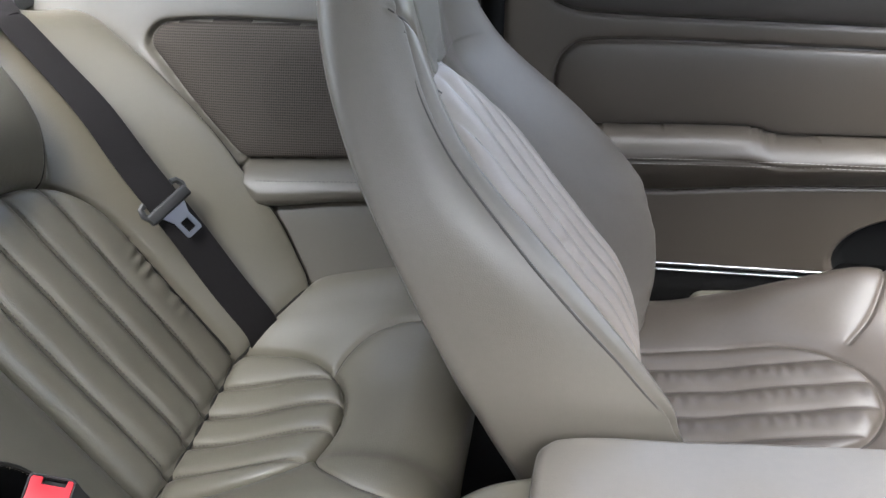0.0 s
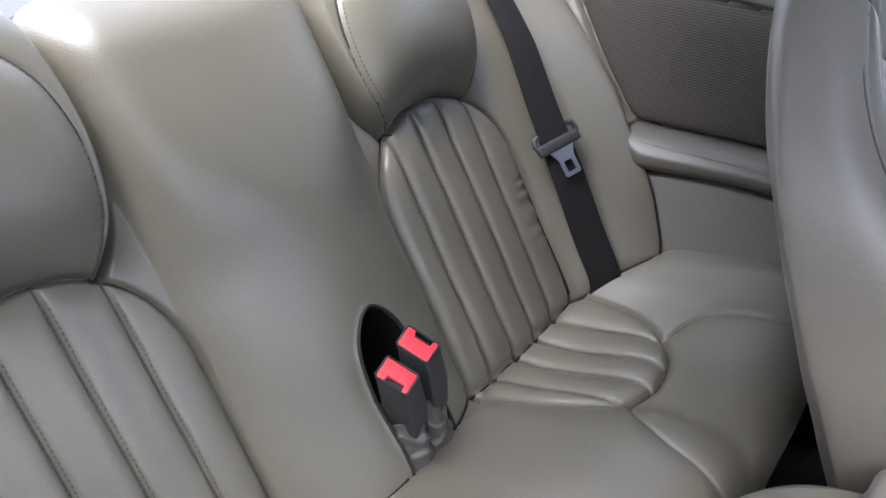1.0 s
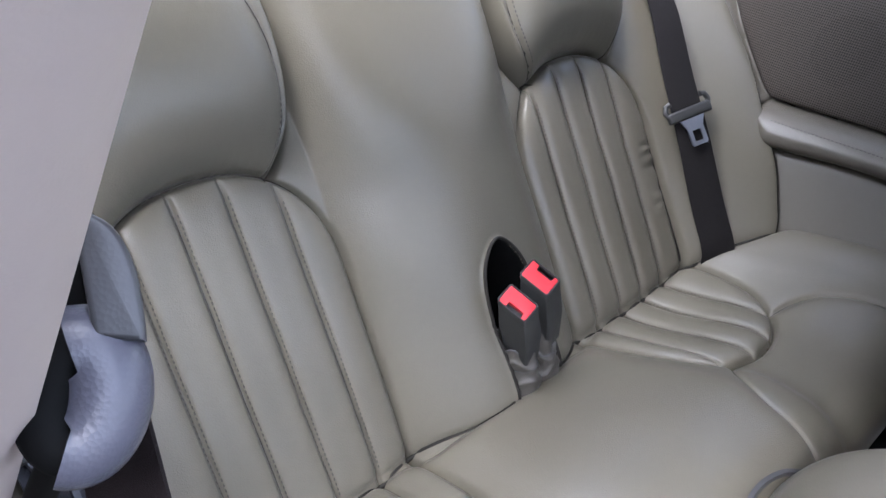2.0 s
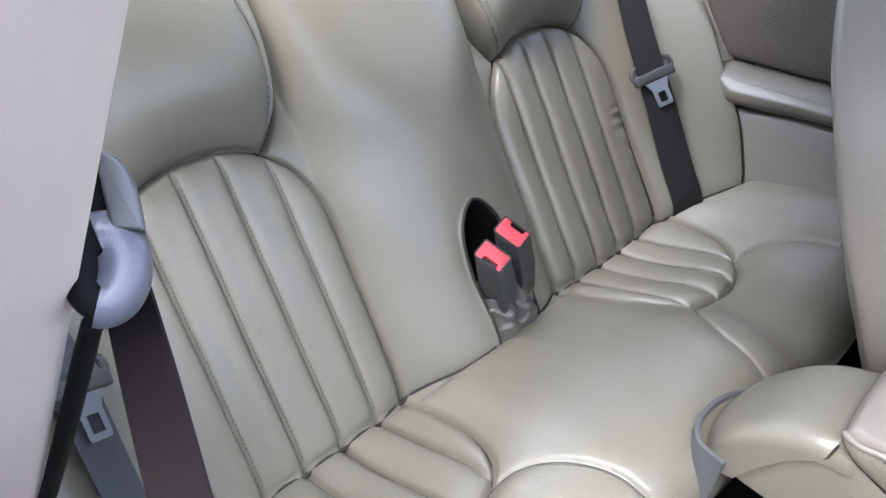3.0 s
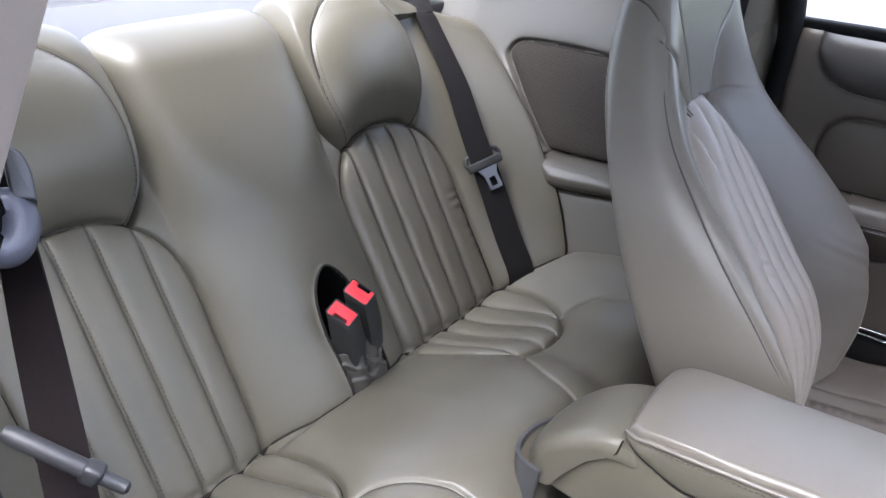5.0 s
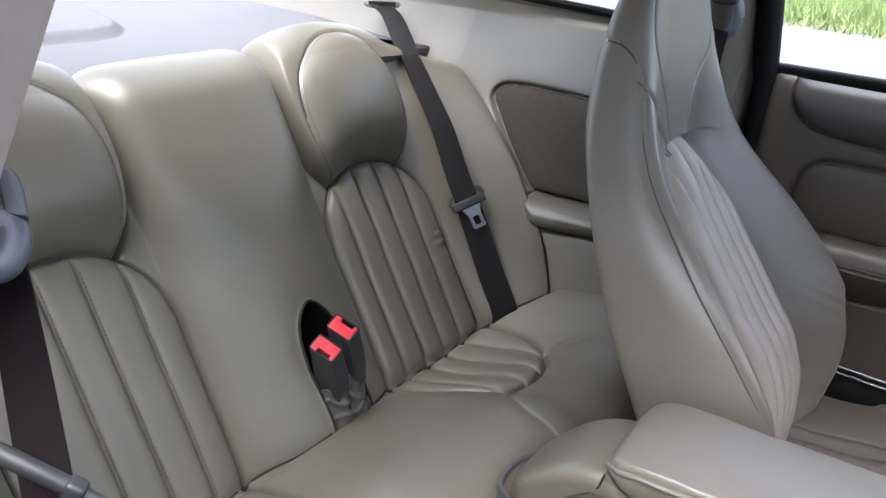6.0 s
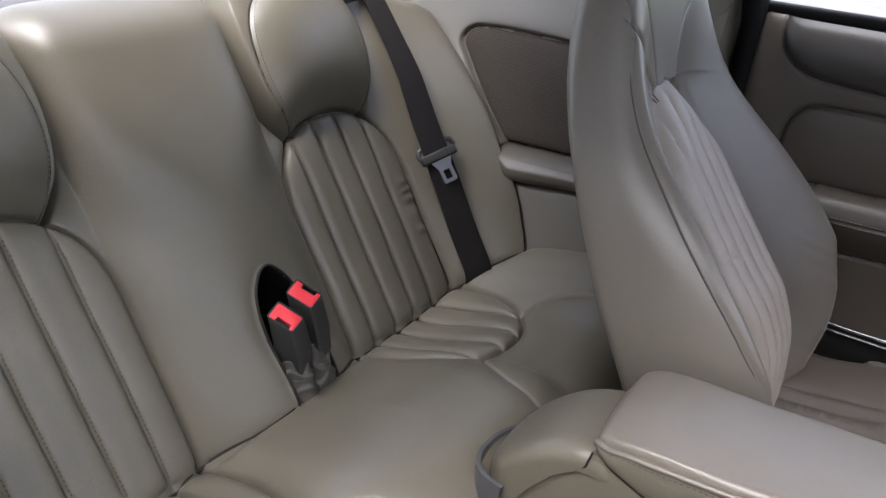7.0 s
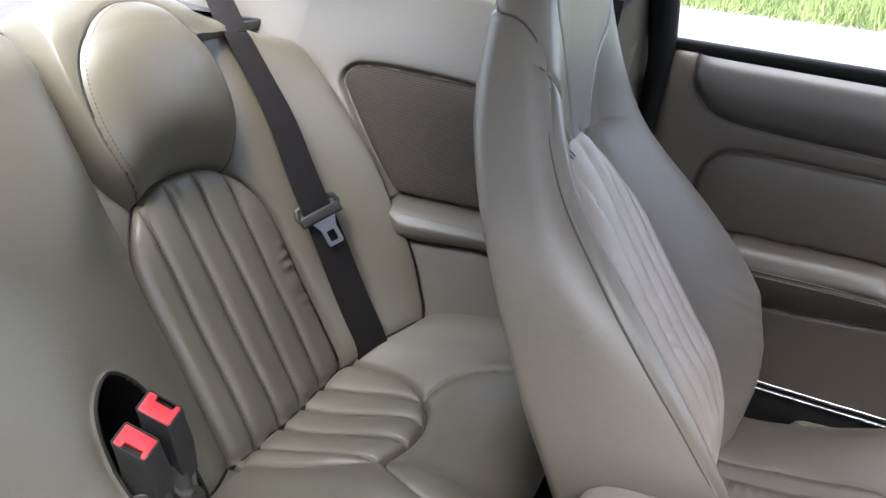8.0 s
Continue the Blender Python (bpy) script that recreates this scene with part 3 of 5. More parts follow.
def front_back(k, t):
    """The place on the seat back: t turns once round it, 0.25 being the middle of the front."""
    k, t = np.asarray(k, float), np.asarray(t, float)
    v = STATION_CURVE
    bx, bz, fx, fz, p, w = (np.interp(k, v[:, 0], v[:, i]) for i in range(1, 7))
    beta = 2 * math.pi * (t - 0.25)
    beta = (beta + math.pi) % (2 * math.pi) - math.pi
    b = np.abs(beta)
    sn, cs = np.sin(beta), np.cos(beta)
    u = np.sign(sn) * np.abs(sn) ** 0.44
    g = np.sign(cs) * np.abs(cs) ** 0.52
    front = cs > 0
    mx, mz, ex, ez = (bx + fx) / 2, (bz + fz) / 2, (fx - bx) / 2, (fz - bz) / 2
    length = np.sqrt(ex**2 + ez**2) + 1e-9
    y = u * w
    au = np.abs(u)
    q = np.where(au < 0.92, 0.12 * smooth01((au - 0.36) / 0.5) + 0.88 * np.clip((au - 0.40) / 0.52, 0, 1) ** 1.7, np.exp(-(((au - 0.92) / 0.13) ** 2))) * np.maximum(g, 0) ** 0.4
    h = np.where(front, p * q, 0.0)
    half = front_pad(k)
    in_pad = front & (np.abs(y) < half) & (k < FLUTE_TOP)
    edge = np.abs(half - np.abs(y)) * np.where(k > 0.66, np.clip((FLUTE_TOP - k) / 0.097, 0.25, 1), 1)
    d = np.where(front & (k < FLUTE_TOP), edge, np.where(front, np.hypot((k - FLUTE_TOP) * 0.85, y), 1.0))
    lane = (y + FLUTE_HALF) / (2 * FLUTE_HALF / 5)
    lobe = 0.0115 * (1 - np.abs(2 * (lane - np.floor(lane)) - 1) ** 2.6)
    soft = 1 - np.exp(-d / 0.007)
    wrinkle = 0.0008 * np.exp(-(((lane - 1.0) / 0.8) ** 2)) * np.sin(k * 150 + 3 * np.sin(k * 37)) * smooth01((k - 0.38) / 0.08) * smooth01((0.66 - k) / 0.06)
    h = h + np.where(in_pad, (0.013 + lobe + wrinkle) * soft, 0) + np.where(front & (k < FLUTE_TOP + 0.03), groove(d, 0.004, 0.003, 0.005, 0.012), 0)
    km, bm_ = k * 0.88, b * 0.16
    h = h + groove(away(km, bm_, PIPING), 0.0045, 0.0028, 0.003, 0.008) + np.where(in_pad | ~front, 0, groove(away(km, np.abs(y), HEAD_SEAM), 0.0018, 0.0022, 0.0, 0.008) + groove(away(km, -y, FOLD), 0.0034, 0.0030, 0.002, 0.008))
    # soft dents in the rear shell and creases over the bolsters
    h = h - np.where(front, 0, 0.012 * np.exp(-(((b - 2.15) / 0.22) ** 2)) * smooth01((0.8 - k) / 0.3))
    h = h + 0.0008 * np.sin(31 * k + 6 * y) * np.sin(5 * beta + 11 * k) + np.where(front & ~in_pad, 0.0004 * np.sin(70 * k + 90 * y + 3 * np.sin(40 * y + 13 * k)) * smooth01((0.6 - k) / 0.2), 0)
    nx, nz = ex / length, ez / length
    x = mx + g * ex + h * nx * np.where(front, 1, -1)
    z = mz + g * ez + h * nz * np.where(front, 1, -1)
    # a rounded crown
    return np.stack([x, FY + y, z], -1)


def front_seat_regions(k, t):
    beta = (2 * math.pi * (t - 0.25) + math.pi) % (2 * math.pi) - math.pi
    b, sn = np.abs(beta), np.sin(beta)
    w = np.interp(k, STATION_CURVE[:, 0], STATION_CURVE[:, 6])
    y = np.sign(sn) * np.abs(sn) ** 0.44 * w
    km, bm_ = k * 0.88, b * 0.16
    r = np.where(bm_ > np.interp(km, PIPING[:, 0], PIPING[:, 1]), 3, 1)
    r = np.where((km > 0.647) & (b < math.pi / 2) & (np.abs(y) < np.interp(-km, -HEAD_SEAM[:, 0], HEAD_SEAM[:, 1])), 2, r)
    r = np.where((r != 2) & (km > 0.776), 10, r)
    pad = (b < math.pi / 2) & (np.abs(y) < front_pad(k)) & (k < FLUTE_TOP)
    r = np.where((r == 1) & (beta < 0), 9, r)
    return np.where(pad, 4 + np.clip(((y + FLUTE_HALF) / (2 * FLUTE_HALF / 5)).astype(int), 0, 4), r)


passenger_seat = thing("passenger_seat", "taupe leather bucket front seat with fluted centre and tall headrest", "car seat")
rows_k = np.linspace(0, 1, 460)
width_k = np.interp(rows_k, STATION_CURVE[:, 0], STATION_CURVE[:, 6])
# columns follow the flutes over the middle and spread round the sides and the rear
pad_y = FLUTE_HALF * np.r_[np.linspace(0, 0.2, 9), np.linspace(0.2, 0.6, 17)[1:], np.linspace(0.6, 1.0, 17)[1:]]
pad_b = np.arcsin(np.clip(pad_y[None] / width_k[:, None], 0, 1) ** (1 / 0.44))
past_b = np.r_[np.linspace(0, 0.42, 106)[1:], np.linspace(0.42, 1, 71)[1:]]
half_b = np.hstack([pad_b, pad_b[:, -1:] + (math.pi - pad_b[:, -1:]) * past_b[None]])
ts = 0.25 + np.hstack([-half_b[:, :0:-1], half_b]) / (2 * math.pi)
ks = np.repeat(rows_k[:, None], ts.shape[1], 1)
spec = {1: ("side_bolster", BOLSTER, passenger_seat, "darker leather side bolster"), 2: ("headrest", CROWN, passenger_seat, "tall built-in headrest"), 3: ("rear_cover", FRONT, passenger_seat, "smooth leather back shell"), 9: ("side_bolster", FRONT, passenger_seat, "smooth leather side bolster"), 10: ("crown_cover", FRONT, passenger_seat, "smooth leather cap behind the headrest")}
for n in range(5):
    spec[4 + n] = ("flute", CREAM, passenger_seat, "pale leather flute")
upholster(front_back(ks, ts)[::-1], front_seat_regions((ks[:-1, :-1] + ks[1:, 1:]) / 2, (ts[:-1, :-1] + ts[1:, 1:]) / 2)[::-1], spec)
for sign in (-1, 1):
    line_t = 0.25 + sign * PIPING[:, 1] / 0.16 / (2 * math.pi)
    seam(front_back, np.c_[PIPING[:, 0] / 0.88, line_t], passenger_seat, 0.0013, mat=THREAD, lift=(-0.0004, sign * 0.0020, 0))
    stitches("piping_stitching", front_back, np.c_[PIPING[:, 0] / 0.88, line_t + sign * 0.0066][: 6 * 11], passenger_seat, lift=0.0020, radius=0.0012)


def front_line(k, y):
    """A place on the front of the seat back, by height and sideways distance from its middle."""
    w = np.interp(k, STATION_CURVE[:, 0], STATION_CURVE[:, 6])
    return front_back(k, 0.25 + np.sign(y) * np.arcsin(np.clip(np.abs(y) / w, 0, 1) ** (1 / 0.44)) / (2 * math.pi))


for sign in (-1, 1):
    seam(front_line, np.c_[HEAD_SEAM[:, 0] / 0.88, sign * HEAD_SEAM[:, 1]], passenger_seat, 0.0009, mat=THREAD)
    stitches("headrest_stitching", front_line, np.c_[HEAD_SEAM[:, 0] / 0.88, sign * (HEAD_SEAM[:, 1] - 0.006)], passenger_seat)
    stitches("headrest_stitching", front_line, np.c_[HEAD_SEAM[:, 0] / 0.88, sign * (HEAD_SEAM[:, 1] + 0.006)][:32], passenger_seat)
seam(front_line, np.c_[FOLD[:, 0] / 0.88, -FOLD[:, 1]], passenger_seat, 0.0009, mat=THREAD, lift=(0.0002, -0.0005, 0))
for n in range(1, 5):
    y_ = FLUTE_HALF * (2 * n / 5 - 1)
    top_ = 0.585 + 0.172 * math.sqrt(1 - (y_ / FLUTE_HALF) ** 2)
    seam(front_line, np.c_[np.linspace(0.10, top_ - 0.035, 12), np.full(12, y_)], passenger_seat, 0.0009, mat=THREAD, lift=(0.0002, 0, 0.0002))
pad_k = np.r_[np.linspace(0.1, 0.57, 8), 0.585 + 0.172 * np.sin(np.linspace(0, math.pi / 2, 20))]
seam(front_line, np.c_[pad_k, front_pad(pad_k)], passenger_seat, 0.0005)


def front_cushion(x, y):
    """The place on the front seat's cushion."""
    x, y = np.asarray(x, float), np.asarray(y, float)
    v = np.abs(y - FY)
    rise = smooth01((x - 0.22) / 0.36)
    z = 0.328 + 0.055 * rise + (0.006 + 0.050 * smooth01((x - 0.26) / 0.30)) * np.exp(-(((v - 0.185) / 0.055) ** 2))
    z = z - 6.0 * np.maximum(0, v - 0.205) ** 2 - np.maximum(0, v - 0.24) * 1.5
    front = spline([(0.10, 0.112), (0.30, 0.112), (0.40, 0.105), (0.47, 0.080), (0.505, 0.035), (0.512, 0.0)], 8)
    d = away(x, v, front)
    pad = (v < np.interp(x, front[:, 0], front[:, 1])) & (x < 0.512)
    lane = (y - FY + 0.112) / 0.0448
    f = lane - np.floor(lane)
    lobe = 0.010 * (1 - np.abs(2 * f - 1) ** 2.2)
    pucker = 0.0011 * np.sin(x * 2 * math.pi / 0.019 + 2.2 * np.sin(x * 47) + lane) * np.exp(-(((f - 0.5) / 0.22) ** 2)) * ((lane > 1) & (lane < 4))
    z = z + np.where(pad, (lobe + pucker) * (1 - np.exp(-d / 0.008)), 0) + groove(d, 0.004, 0.003, 0.005, 0.012)
    fold = spline([(0.50, 0.10), (0.535, 0.14), (0.56, 0.20), (0.57, 0.26)], 8)
    z = z + groove(away(x, v, fold), 0.004, 0.003, 0.006, 0.014)
    z = z - 3.0 * np.maximum(0, x - 0.62) ** 2 * 4 + 0.0012 * np.sin(60 * x + 30 * y) * np.sin(41 * y)
    return np.stack([x, y, z], -1)


xs, ys = np.meshgrid(np.arange(0.15, 0.72, 0.0022), np.arange(FY - 0.26, FY + 0.2601, 0.0022), indexing="ij")
xc, yc = (xs[:-1, :-1] + xs[1:, 1:]) / 2, (ys[:-1, :-1] + ys[1:, 1:]) / 2
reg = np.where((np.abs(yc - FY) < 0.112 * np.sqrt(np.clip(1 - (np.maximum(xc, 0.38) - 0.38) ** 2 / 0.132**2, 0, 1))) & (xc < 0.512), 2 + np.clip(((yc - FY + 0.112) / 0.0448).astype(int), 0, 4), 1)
spec = {1: ("seat_cushion", SHADED_SEAT, passenger_seat, "creased leather seat cushion")}
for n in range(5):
    spec[2 + n] = ("seat_flute", SHADED_SEAT, passenger_seat, "")
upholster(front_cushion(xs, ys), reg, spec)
part("seat_base", block((0.44, 0.38, 0.20), (0.44, FY, 0.12), 0.02), PLASTIC, passenger_seat, "dark plastic seat base")
part("recliner_link", block((0.050, 0.004, 0.008), (0.297, 0.60, 0.285), 0.0015, (0, 25, 0)), STEEL, passenger_seat, "bright steel link")
part("side_valance", block((0.155, 0.034, 0.085), (0.402, 0.638, 0.302), 0.020, (0, -5, 0)), LEATHER, passenger_seat, "leather covered seat switch plinth")

# ---- left door ----
CAP = spline([(0.068, 0.86), (0.066, 0.815), (0.070, 0.790), (0.088, 0.760), (0.120, 0.741), (0.18, 0.734), (0.30, 0.730), (0.60, 0.722), (1.3, 0.705)], 8)
DOOR_INSET = spline([(1.3, 0.680), (0.60, 0.692), (0.30, 0.699), (0.160, 0.698), (0.122, 0.686), (0.106, 0.660), (0.104, 0.62), (0.112, 0.585), (0.135, 0.574), (0.36, 0.580), (0.43, 0.569), (0.60, 0.571), (1.3, 0.572)], 8)


def door_skin(x, z):
    x, z = np.asarray(x, float), np.asarray(z, float)
    y = 0.700 - 0.010 * np.sin((z - 0.34) * 6)
    d_cap, d_inset = away(x, z, CAP), away(x, z, DOOR_INSET)
    cap = (z > np.interp(x, CAP[8:, 0], CAP[8:, 1])) & (x > 0.067)
    y = y - np.where(cap, 0.012 * (1 - np.exp(-d_cap / 0.012)) + 0.010 * np.sin(np.clip((z - 0.73) / 0.09, 0, 1) * math.pi), 0)
    inset = inside(x, z, DOOR_INSET)
    y = y + np.where(inset, 0.004, 0) - np.where(inset, 0.006 * (1 - np.exp(-d_inset / 0.03)), 0)
    y = y - groove(d_inset, 0.006, 0.003, 0.004, 0.008) - groove(d_cap, 0.004, 0.003, 0.002, 0.008)
    top = ease(x, [-0.2, 0.10, 0.34, 0.385, 0.43, 0.60, 1.4], [0.572, 0.574, 0.580, 0.577, 0.567, 0.571, 0.572])
    low = ease(x, [-0.2, 0.10, 0.27, 0.56, 1.4], [0.470, 0.472, 0.478, 0.500, 0.53])
    f = np.clip((z - low) / (top - low), 0, 1)
    bulge = np.where((z > low) & (z < top), np.sin(np.clip(f, 0, 1) ** 1.7 * math.pi * 0.93 + 0.05) ** 0.6, 0)
    y = y - 0.042 * bulge * smooth01((x - 0.03) / 0.08)
    y = y - groove(np.abs(z - low), 0.006, 0.004, 0.003, 0.01)
    y = y - groove(np.abs(z - (low + 0.66 * (top - low))), 0.003, 0.0018, 0.0, 0.01)
    pocket = np.hypot((x - 0.66) / 0.14, (z - 0.375) / 0.085)
    y = y + np.where(z < low, 0.03 * smooth01((1 - pocket) / 0.25), 0)
    y = y + 0.010 * np.exp(-np.maximum(0, x - 0.03) / 0.008) + 0.012 * np.exp(-np.maximum(0, 0.822 - z) / 0.008)
    return np.stack([x, y, z], -1)


door_left = thing("door_1", "closed car door with taupe trim, dark capping and padded armrest", "car door", kind="structure")
xs, zs = np.meshgrid(np.arange(0.030, 1.20, 0.0024), np.arange(0.350, 0.822, 0.0024), indexing="ij")
xc, zc = (xs[:-1, :-1] + xs[1:, 1:]) / 2, (zs[:-1, :-1] + zs[1:, 1:]) / 2
low = ease(xc, [-0.2, 0.10, 0.27, 0.56, 1.4], [0.470, 0.472, 0.478, 0.500, 0.53])
top = ease(xc, [-0.2, 0.10, 0.34, 0.385, 0.43, 0.60, 1.4], [0.572, 0.574, 0.580, 0.577, 0.567, 0.571, 0.572])
reg = np.where((zc > np.interp(xc, CAP[8:, 0], CAP[8:, 1])) & (xc > 0.067), 2, np.where(inside(xc, zc, DOOR_INSET), 3, np.where(zc < low, 5, np.where((zc < top), 4, 1))))
reg = np.where((np.hypot((xc - 0.66) / 0.14, (zc - 0.375) / 0.085) < 0.9) & (reg == 5), 6, reg)
upholster(door_skin(xs, zs), reg, {
    1: ("trim_panel", SHADED_DOOR, door_left, "taupe leather upper trim"), 2: ("capping", DARKCAP, door_left, "dark padded door capping"), 3: ("inset_panel", SHADED_DOOR, door_left, "framed leather inset panel"),
    4: ("armrest", SHADED_DOOR, door_left, "stitched leather armrest"), 5: ("lower_panel", SHADED_DOOR, door_left, ""), 6: ("speaker_cover", BLACK, door_left, "dark speaker cover low on the door")})
for off in (0.62, 0.70):
    stitches("armrest_stitching", door_skin, [(1.0, 0.505 + off * 0.065), (0.56, 0.500 + off * 0.071), (0.30, 0.479 + off * 0.100), (0.10, 0.472 + off * 0.102)], door_left, length=0.006, gap=0.001, radius=0.0006, mat=PALE_THREAD)
part("sill_strip", block((1.05, 0.006, 0.005), (0.70, 0.703, 0.346), 0.0015), CHROME, door_left, "bright metal strip along the door foot")
part("lower_strip", block((1.05, 0.006, 0.004), (0.70, 0.706, 0.333), 0.0015), CHROME, door_left, "thin bright strip")
part("window_seal", block((1.25, 0.030, 0.020), (0.63, 0.726, 0.830), 0.005, (0, -0.6, 0)), BLACK, door_left, "black rubber window seal")
part("rear_seal", tube([(0.018, 0.715, 0.30), (0.018, 0.715, 0.60), (0.016, 0.715, 0.80), (-0.002, 0.700, 0.93), (-0.045, 0.66, 1.08)], [0.020, 0.020, 0.020, 0.022, 0.022], 10), BLACK, door_left, "black rubber door seal")
part("outer_skin", block((1.25, 0.01, 0.75), (0.63, 0.80, 0.43), 0.004), PAINT, door_left, "painted outer door skin")

# ---- left rear side trim ----
def side_plane(z):
    return 0.50 + 0.45 * (z - 0.39)


SPEAKER = spline([(-0.467, 0.692), (-0.456, 0.714), (-0.420, 0.722), (-0.317, 0.724), (-0.16, 0.716), (-0.06, 0.700), (-0.045, 0.65), (-0.05, 0.585), (-0.08, 0.556), (-0.19, 0.551), (-0.300, 0.547), (-0.328, 0.552), (-0.360, 0.578), (-0.404, 0.620), (-0.445, 0.664)], 6, True)
REST = spline([(-0.330, 0.528), (-0.322, 0.544), (-0.300, 0.549), (-0.18, 0.553), (0.02, 0.556), (0.02, 0.512), (-0.16, 0.505), (-0.27, 0.494), (-0.305, 0.497)], 6, True)


def side_trim(x, z):
    x, z = np.asarray(x, float), np.asarray(z, float)
    y = side_plane(z) + 0.06 * np.maximum(0, -0.42 - x) * 0
    d_s, d_r = away(x, z, SPEAKER), away(x, z, REST)
    speaker, rest = inside(x, z, SPEAKER), inside(x, z, REST)
    y = y + np.where(speaker, 0.004 - 0.006 * (1 - np.exp(-d_s / 0.02)), 0) - groove(d_s, 0.008, 0.0032, 0.005, 0.012)
    y = y - np.where(rest, 0.030 * (1 - np.exp(-d_r / 0.010)), 0) - groove(d_r, 0.006, 0.003, 0.003, 0.006)
    y = y + 0.0012 * np.sin(17 * x + 5 * z) * np.sin(13 * z)
    # turn outward to the window above, and inward behind the seat
    y = y + 0.45 * np.maximum(0, z - 0.84) - 0.35 * np.maximum(0, -0.56 - x) ** 1.0 * smooth01((-0.5 - x) / 0.2)
    return np.stack([x, y, z], -1)


side_left = thing("wall_left", "taupe leather rear side trim with speaker grille and armrest", "side trim", kind="structure")
xs, zs = np.meshgrid(np.arange(-1.10, -0.02, 0.0024), np.arange(0.20, 0.872, 0.0024), indexing="ij")
xc, zc = (xs[:-1, :-1] + xs[1:, 1:]) / 2, (zs[:-1, :-1] + zs[1:, 1:]) / 2
reg = np.where(inside(xc, zc, SPEAKER) & (away(xc, zc, SPEAKER) > 0.002), 2, np.where(inside(xc, zc, REST), 3, 1))
reg = np.where((reg == 2) & (np.hypot(xc + 0.250, zc - 0.640) < 0.046), 4, reg)
upholster(side_trim(xs, zs), reg, {1: ("trim_panel", VINYL, side_left, "smooth taupe trim"), 2: ("speaker_grille", GRILLE, side_left, "perforated brown speaker grille"), 3: ("armrest", VINYL, side_left, "small padded armrest"), 4: ("speaker_mesh", CORE, side_left, "darker round speaker mesh")})
stitches("armrest_stitching", side_trim, [(-0.03, 0.541), (-0.18, 0.538), (-0.30, 0.534)], side_left)

def wall_with_hole(name, outline, hole, shape, mat, parent, label="", thick=0.02):
    """A curved wall piece between an outline and an opening of as many points."""
    verts, faces, n = [], [], len(outline)
    for dy in (0, thick):
        for ring in (outline, hole):
            verts += [Vector(shape(*q)) + Vector((0, dy, 0)) for q in ring]
    for i in range(n):
        j = (i + 1) % n
        faces += [(i, j, n + j, n + i), (2 * n + i, 2 * n + j, 3 * n + j, 3 * n + i), (i, j, 2 * n + j, 2 * n + i), (n + i, n + j, 3 * n + j, 3 * n + i)]
    bm = bmesh.new()
    vs = [bm.verts.new(v) for v in verts]
    for f in faces:
        bm.faces.new([vs[i] for i in f])
    return part(name, bm, mat, parent, label)


# quarter windows: seal, frame and glass over the trim
WIN = spline([(-0.30, 0.872), (-0.12, 0.862), (-0.075, 0.875), (-0.085, 0.93), (-0.13, 1.06), (-0.17, 1.11), (-0.25, 1.11), (-0.38, 1.05), (-0.46, 0.94), (-0.485, 0.89), (-0.46, 0.878)], 5, True)
mid = np.array((-0.27, 0.965))
ring = []
for q in WIN[:-1]:
    d = q - mid
    reach = min((0.20 / d[0]) if d[0] > 1e-6 else (-0.42 / d[0] if d[0] < -1e-6 else 9), (0.20 / d[1]) if d[1] > 1e-6 else (-0.105 / d[1] if d[1] < -1e-6 else 9))
    ring.append(mid + d * max(1.02, reach))


def quarter_window(name, sign):
    def over(x, z):
        return (x, sign * (0.722 - 0.45 * max(0.0, z - 0.86)), z)

    window = thing(name, "rear quarter window in a black rubber seal", "car window", kind="structure")
    part("window_seal", tube([over(*q) for q in WIN], 0.008, 8), BLACK, window, "black rubber seal")
    bm = bmesh.new()
    bm.faces.new([bm.verts.new(over(*q)) for q in WIN[:-1]])
    glass = part("window_pane", bm, GLASS, window, "clear glass")
    glass.visible_shadow = False
    wall_with_hole("window_frame", ring, WIN[:-1], over, VINYL, window, "taupe upper side trim round the window")


quarter_window("window_1", 1)
# Unseen mirror copy, added to hold side light off the right bucket.
quarter_window("window_2", -1)

# ---- left middle pillar with the front belt's guide loop ----
pillar_left = thing("middle_pillar", "taupe trimmed middle pillar with a dark belt guide", "pillar", kind="structure")
part("pillar_trim", tube([(-0.050, 0.665, 0.25), (-0.050, 0.70, 0.60), (-0.052, 0.715, 0.80), (-0.060, 0.69, 0.95), (-0.095, 0.64, 1.10), (-0.12, 0.59, 1.20)], 0.056, 20, 0.62), VINYL, pillar_left, "")

part("pillar_back", block((0.16, 0.02, 0.60), (-0.03, 0.765, 0.50), 0.004), BLACK, pillar_left, "dark inner pillar face")


def belt_loop(parent, at, turn, mirror=1):
    """A belt guide: a plastic shroud over a loop of two rounded bars."""
    m = pose(*at, *turn)
    ring_ = [(0.026 * math.cos(a), 0, 0.034 * math.sin(a)) for a in np.linspace(0, 2 * math.pi, 25)]
    bm = tube([m @ Vector(q) for q in ring_], 0.0105, 10, 0.7)
    part("loop", bm, LOOP, parent, "grey plastic belt loop")
    bm = block((0.050, 0.024, 0.046), (0, 0, 0.040), 0.010, taper=(0.62, 0.8), segments=4)
    bm.transform(m)
    part("shroud", bm, PLASTIC, parent, "dark plastic cover")


front_belt_left = thing("front_seat_belt", "dark front seat belt hanging from its pillar guide", "seat belt", "front seat belts")
belt_loop(front_belt_left, (-0.055, 0.628, 0.905), (0, 0, 20))
part("webbing", ribbon([(-0.055, 0.620, 0.885), (-0.062, 0.622, 0.75), (-0.07, 0.625, 0.55), (-0.07, 0.63, 0.30)], [(0.5, -0.2, 0)] * 4, 0.046), WEB, front_belt_left, "dark woven webbing")

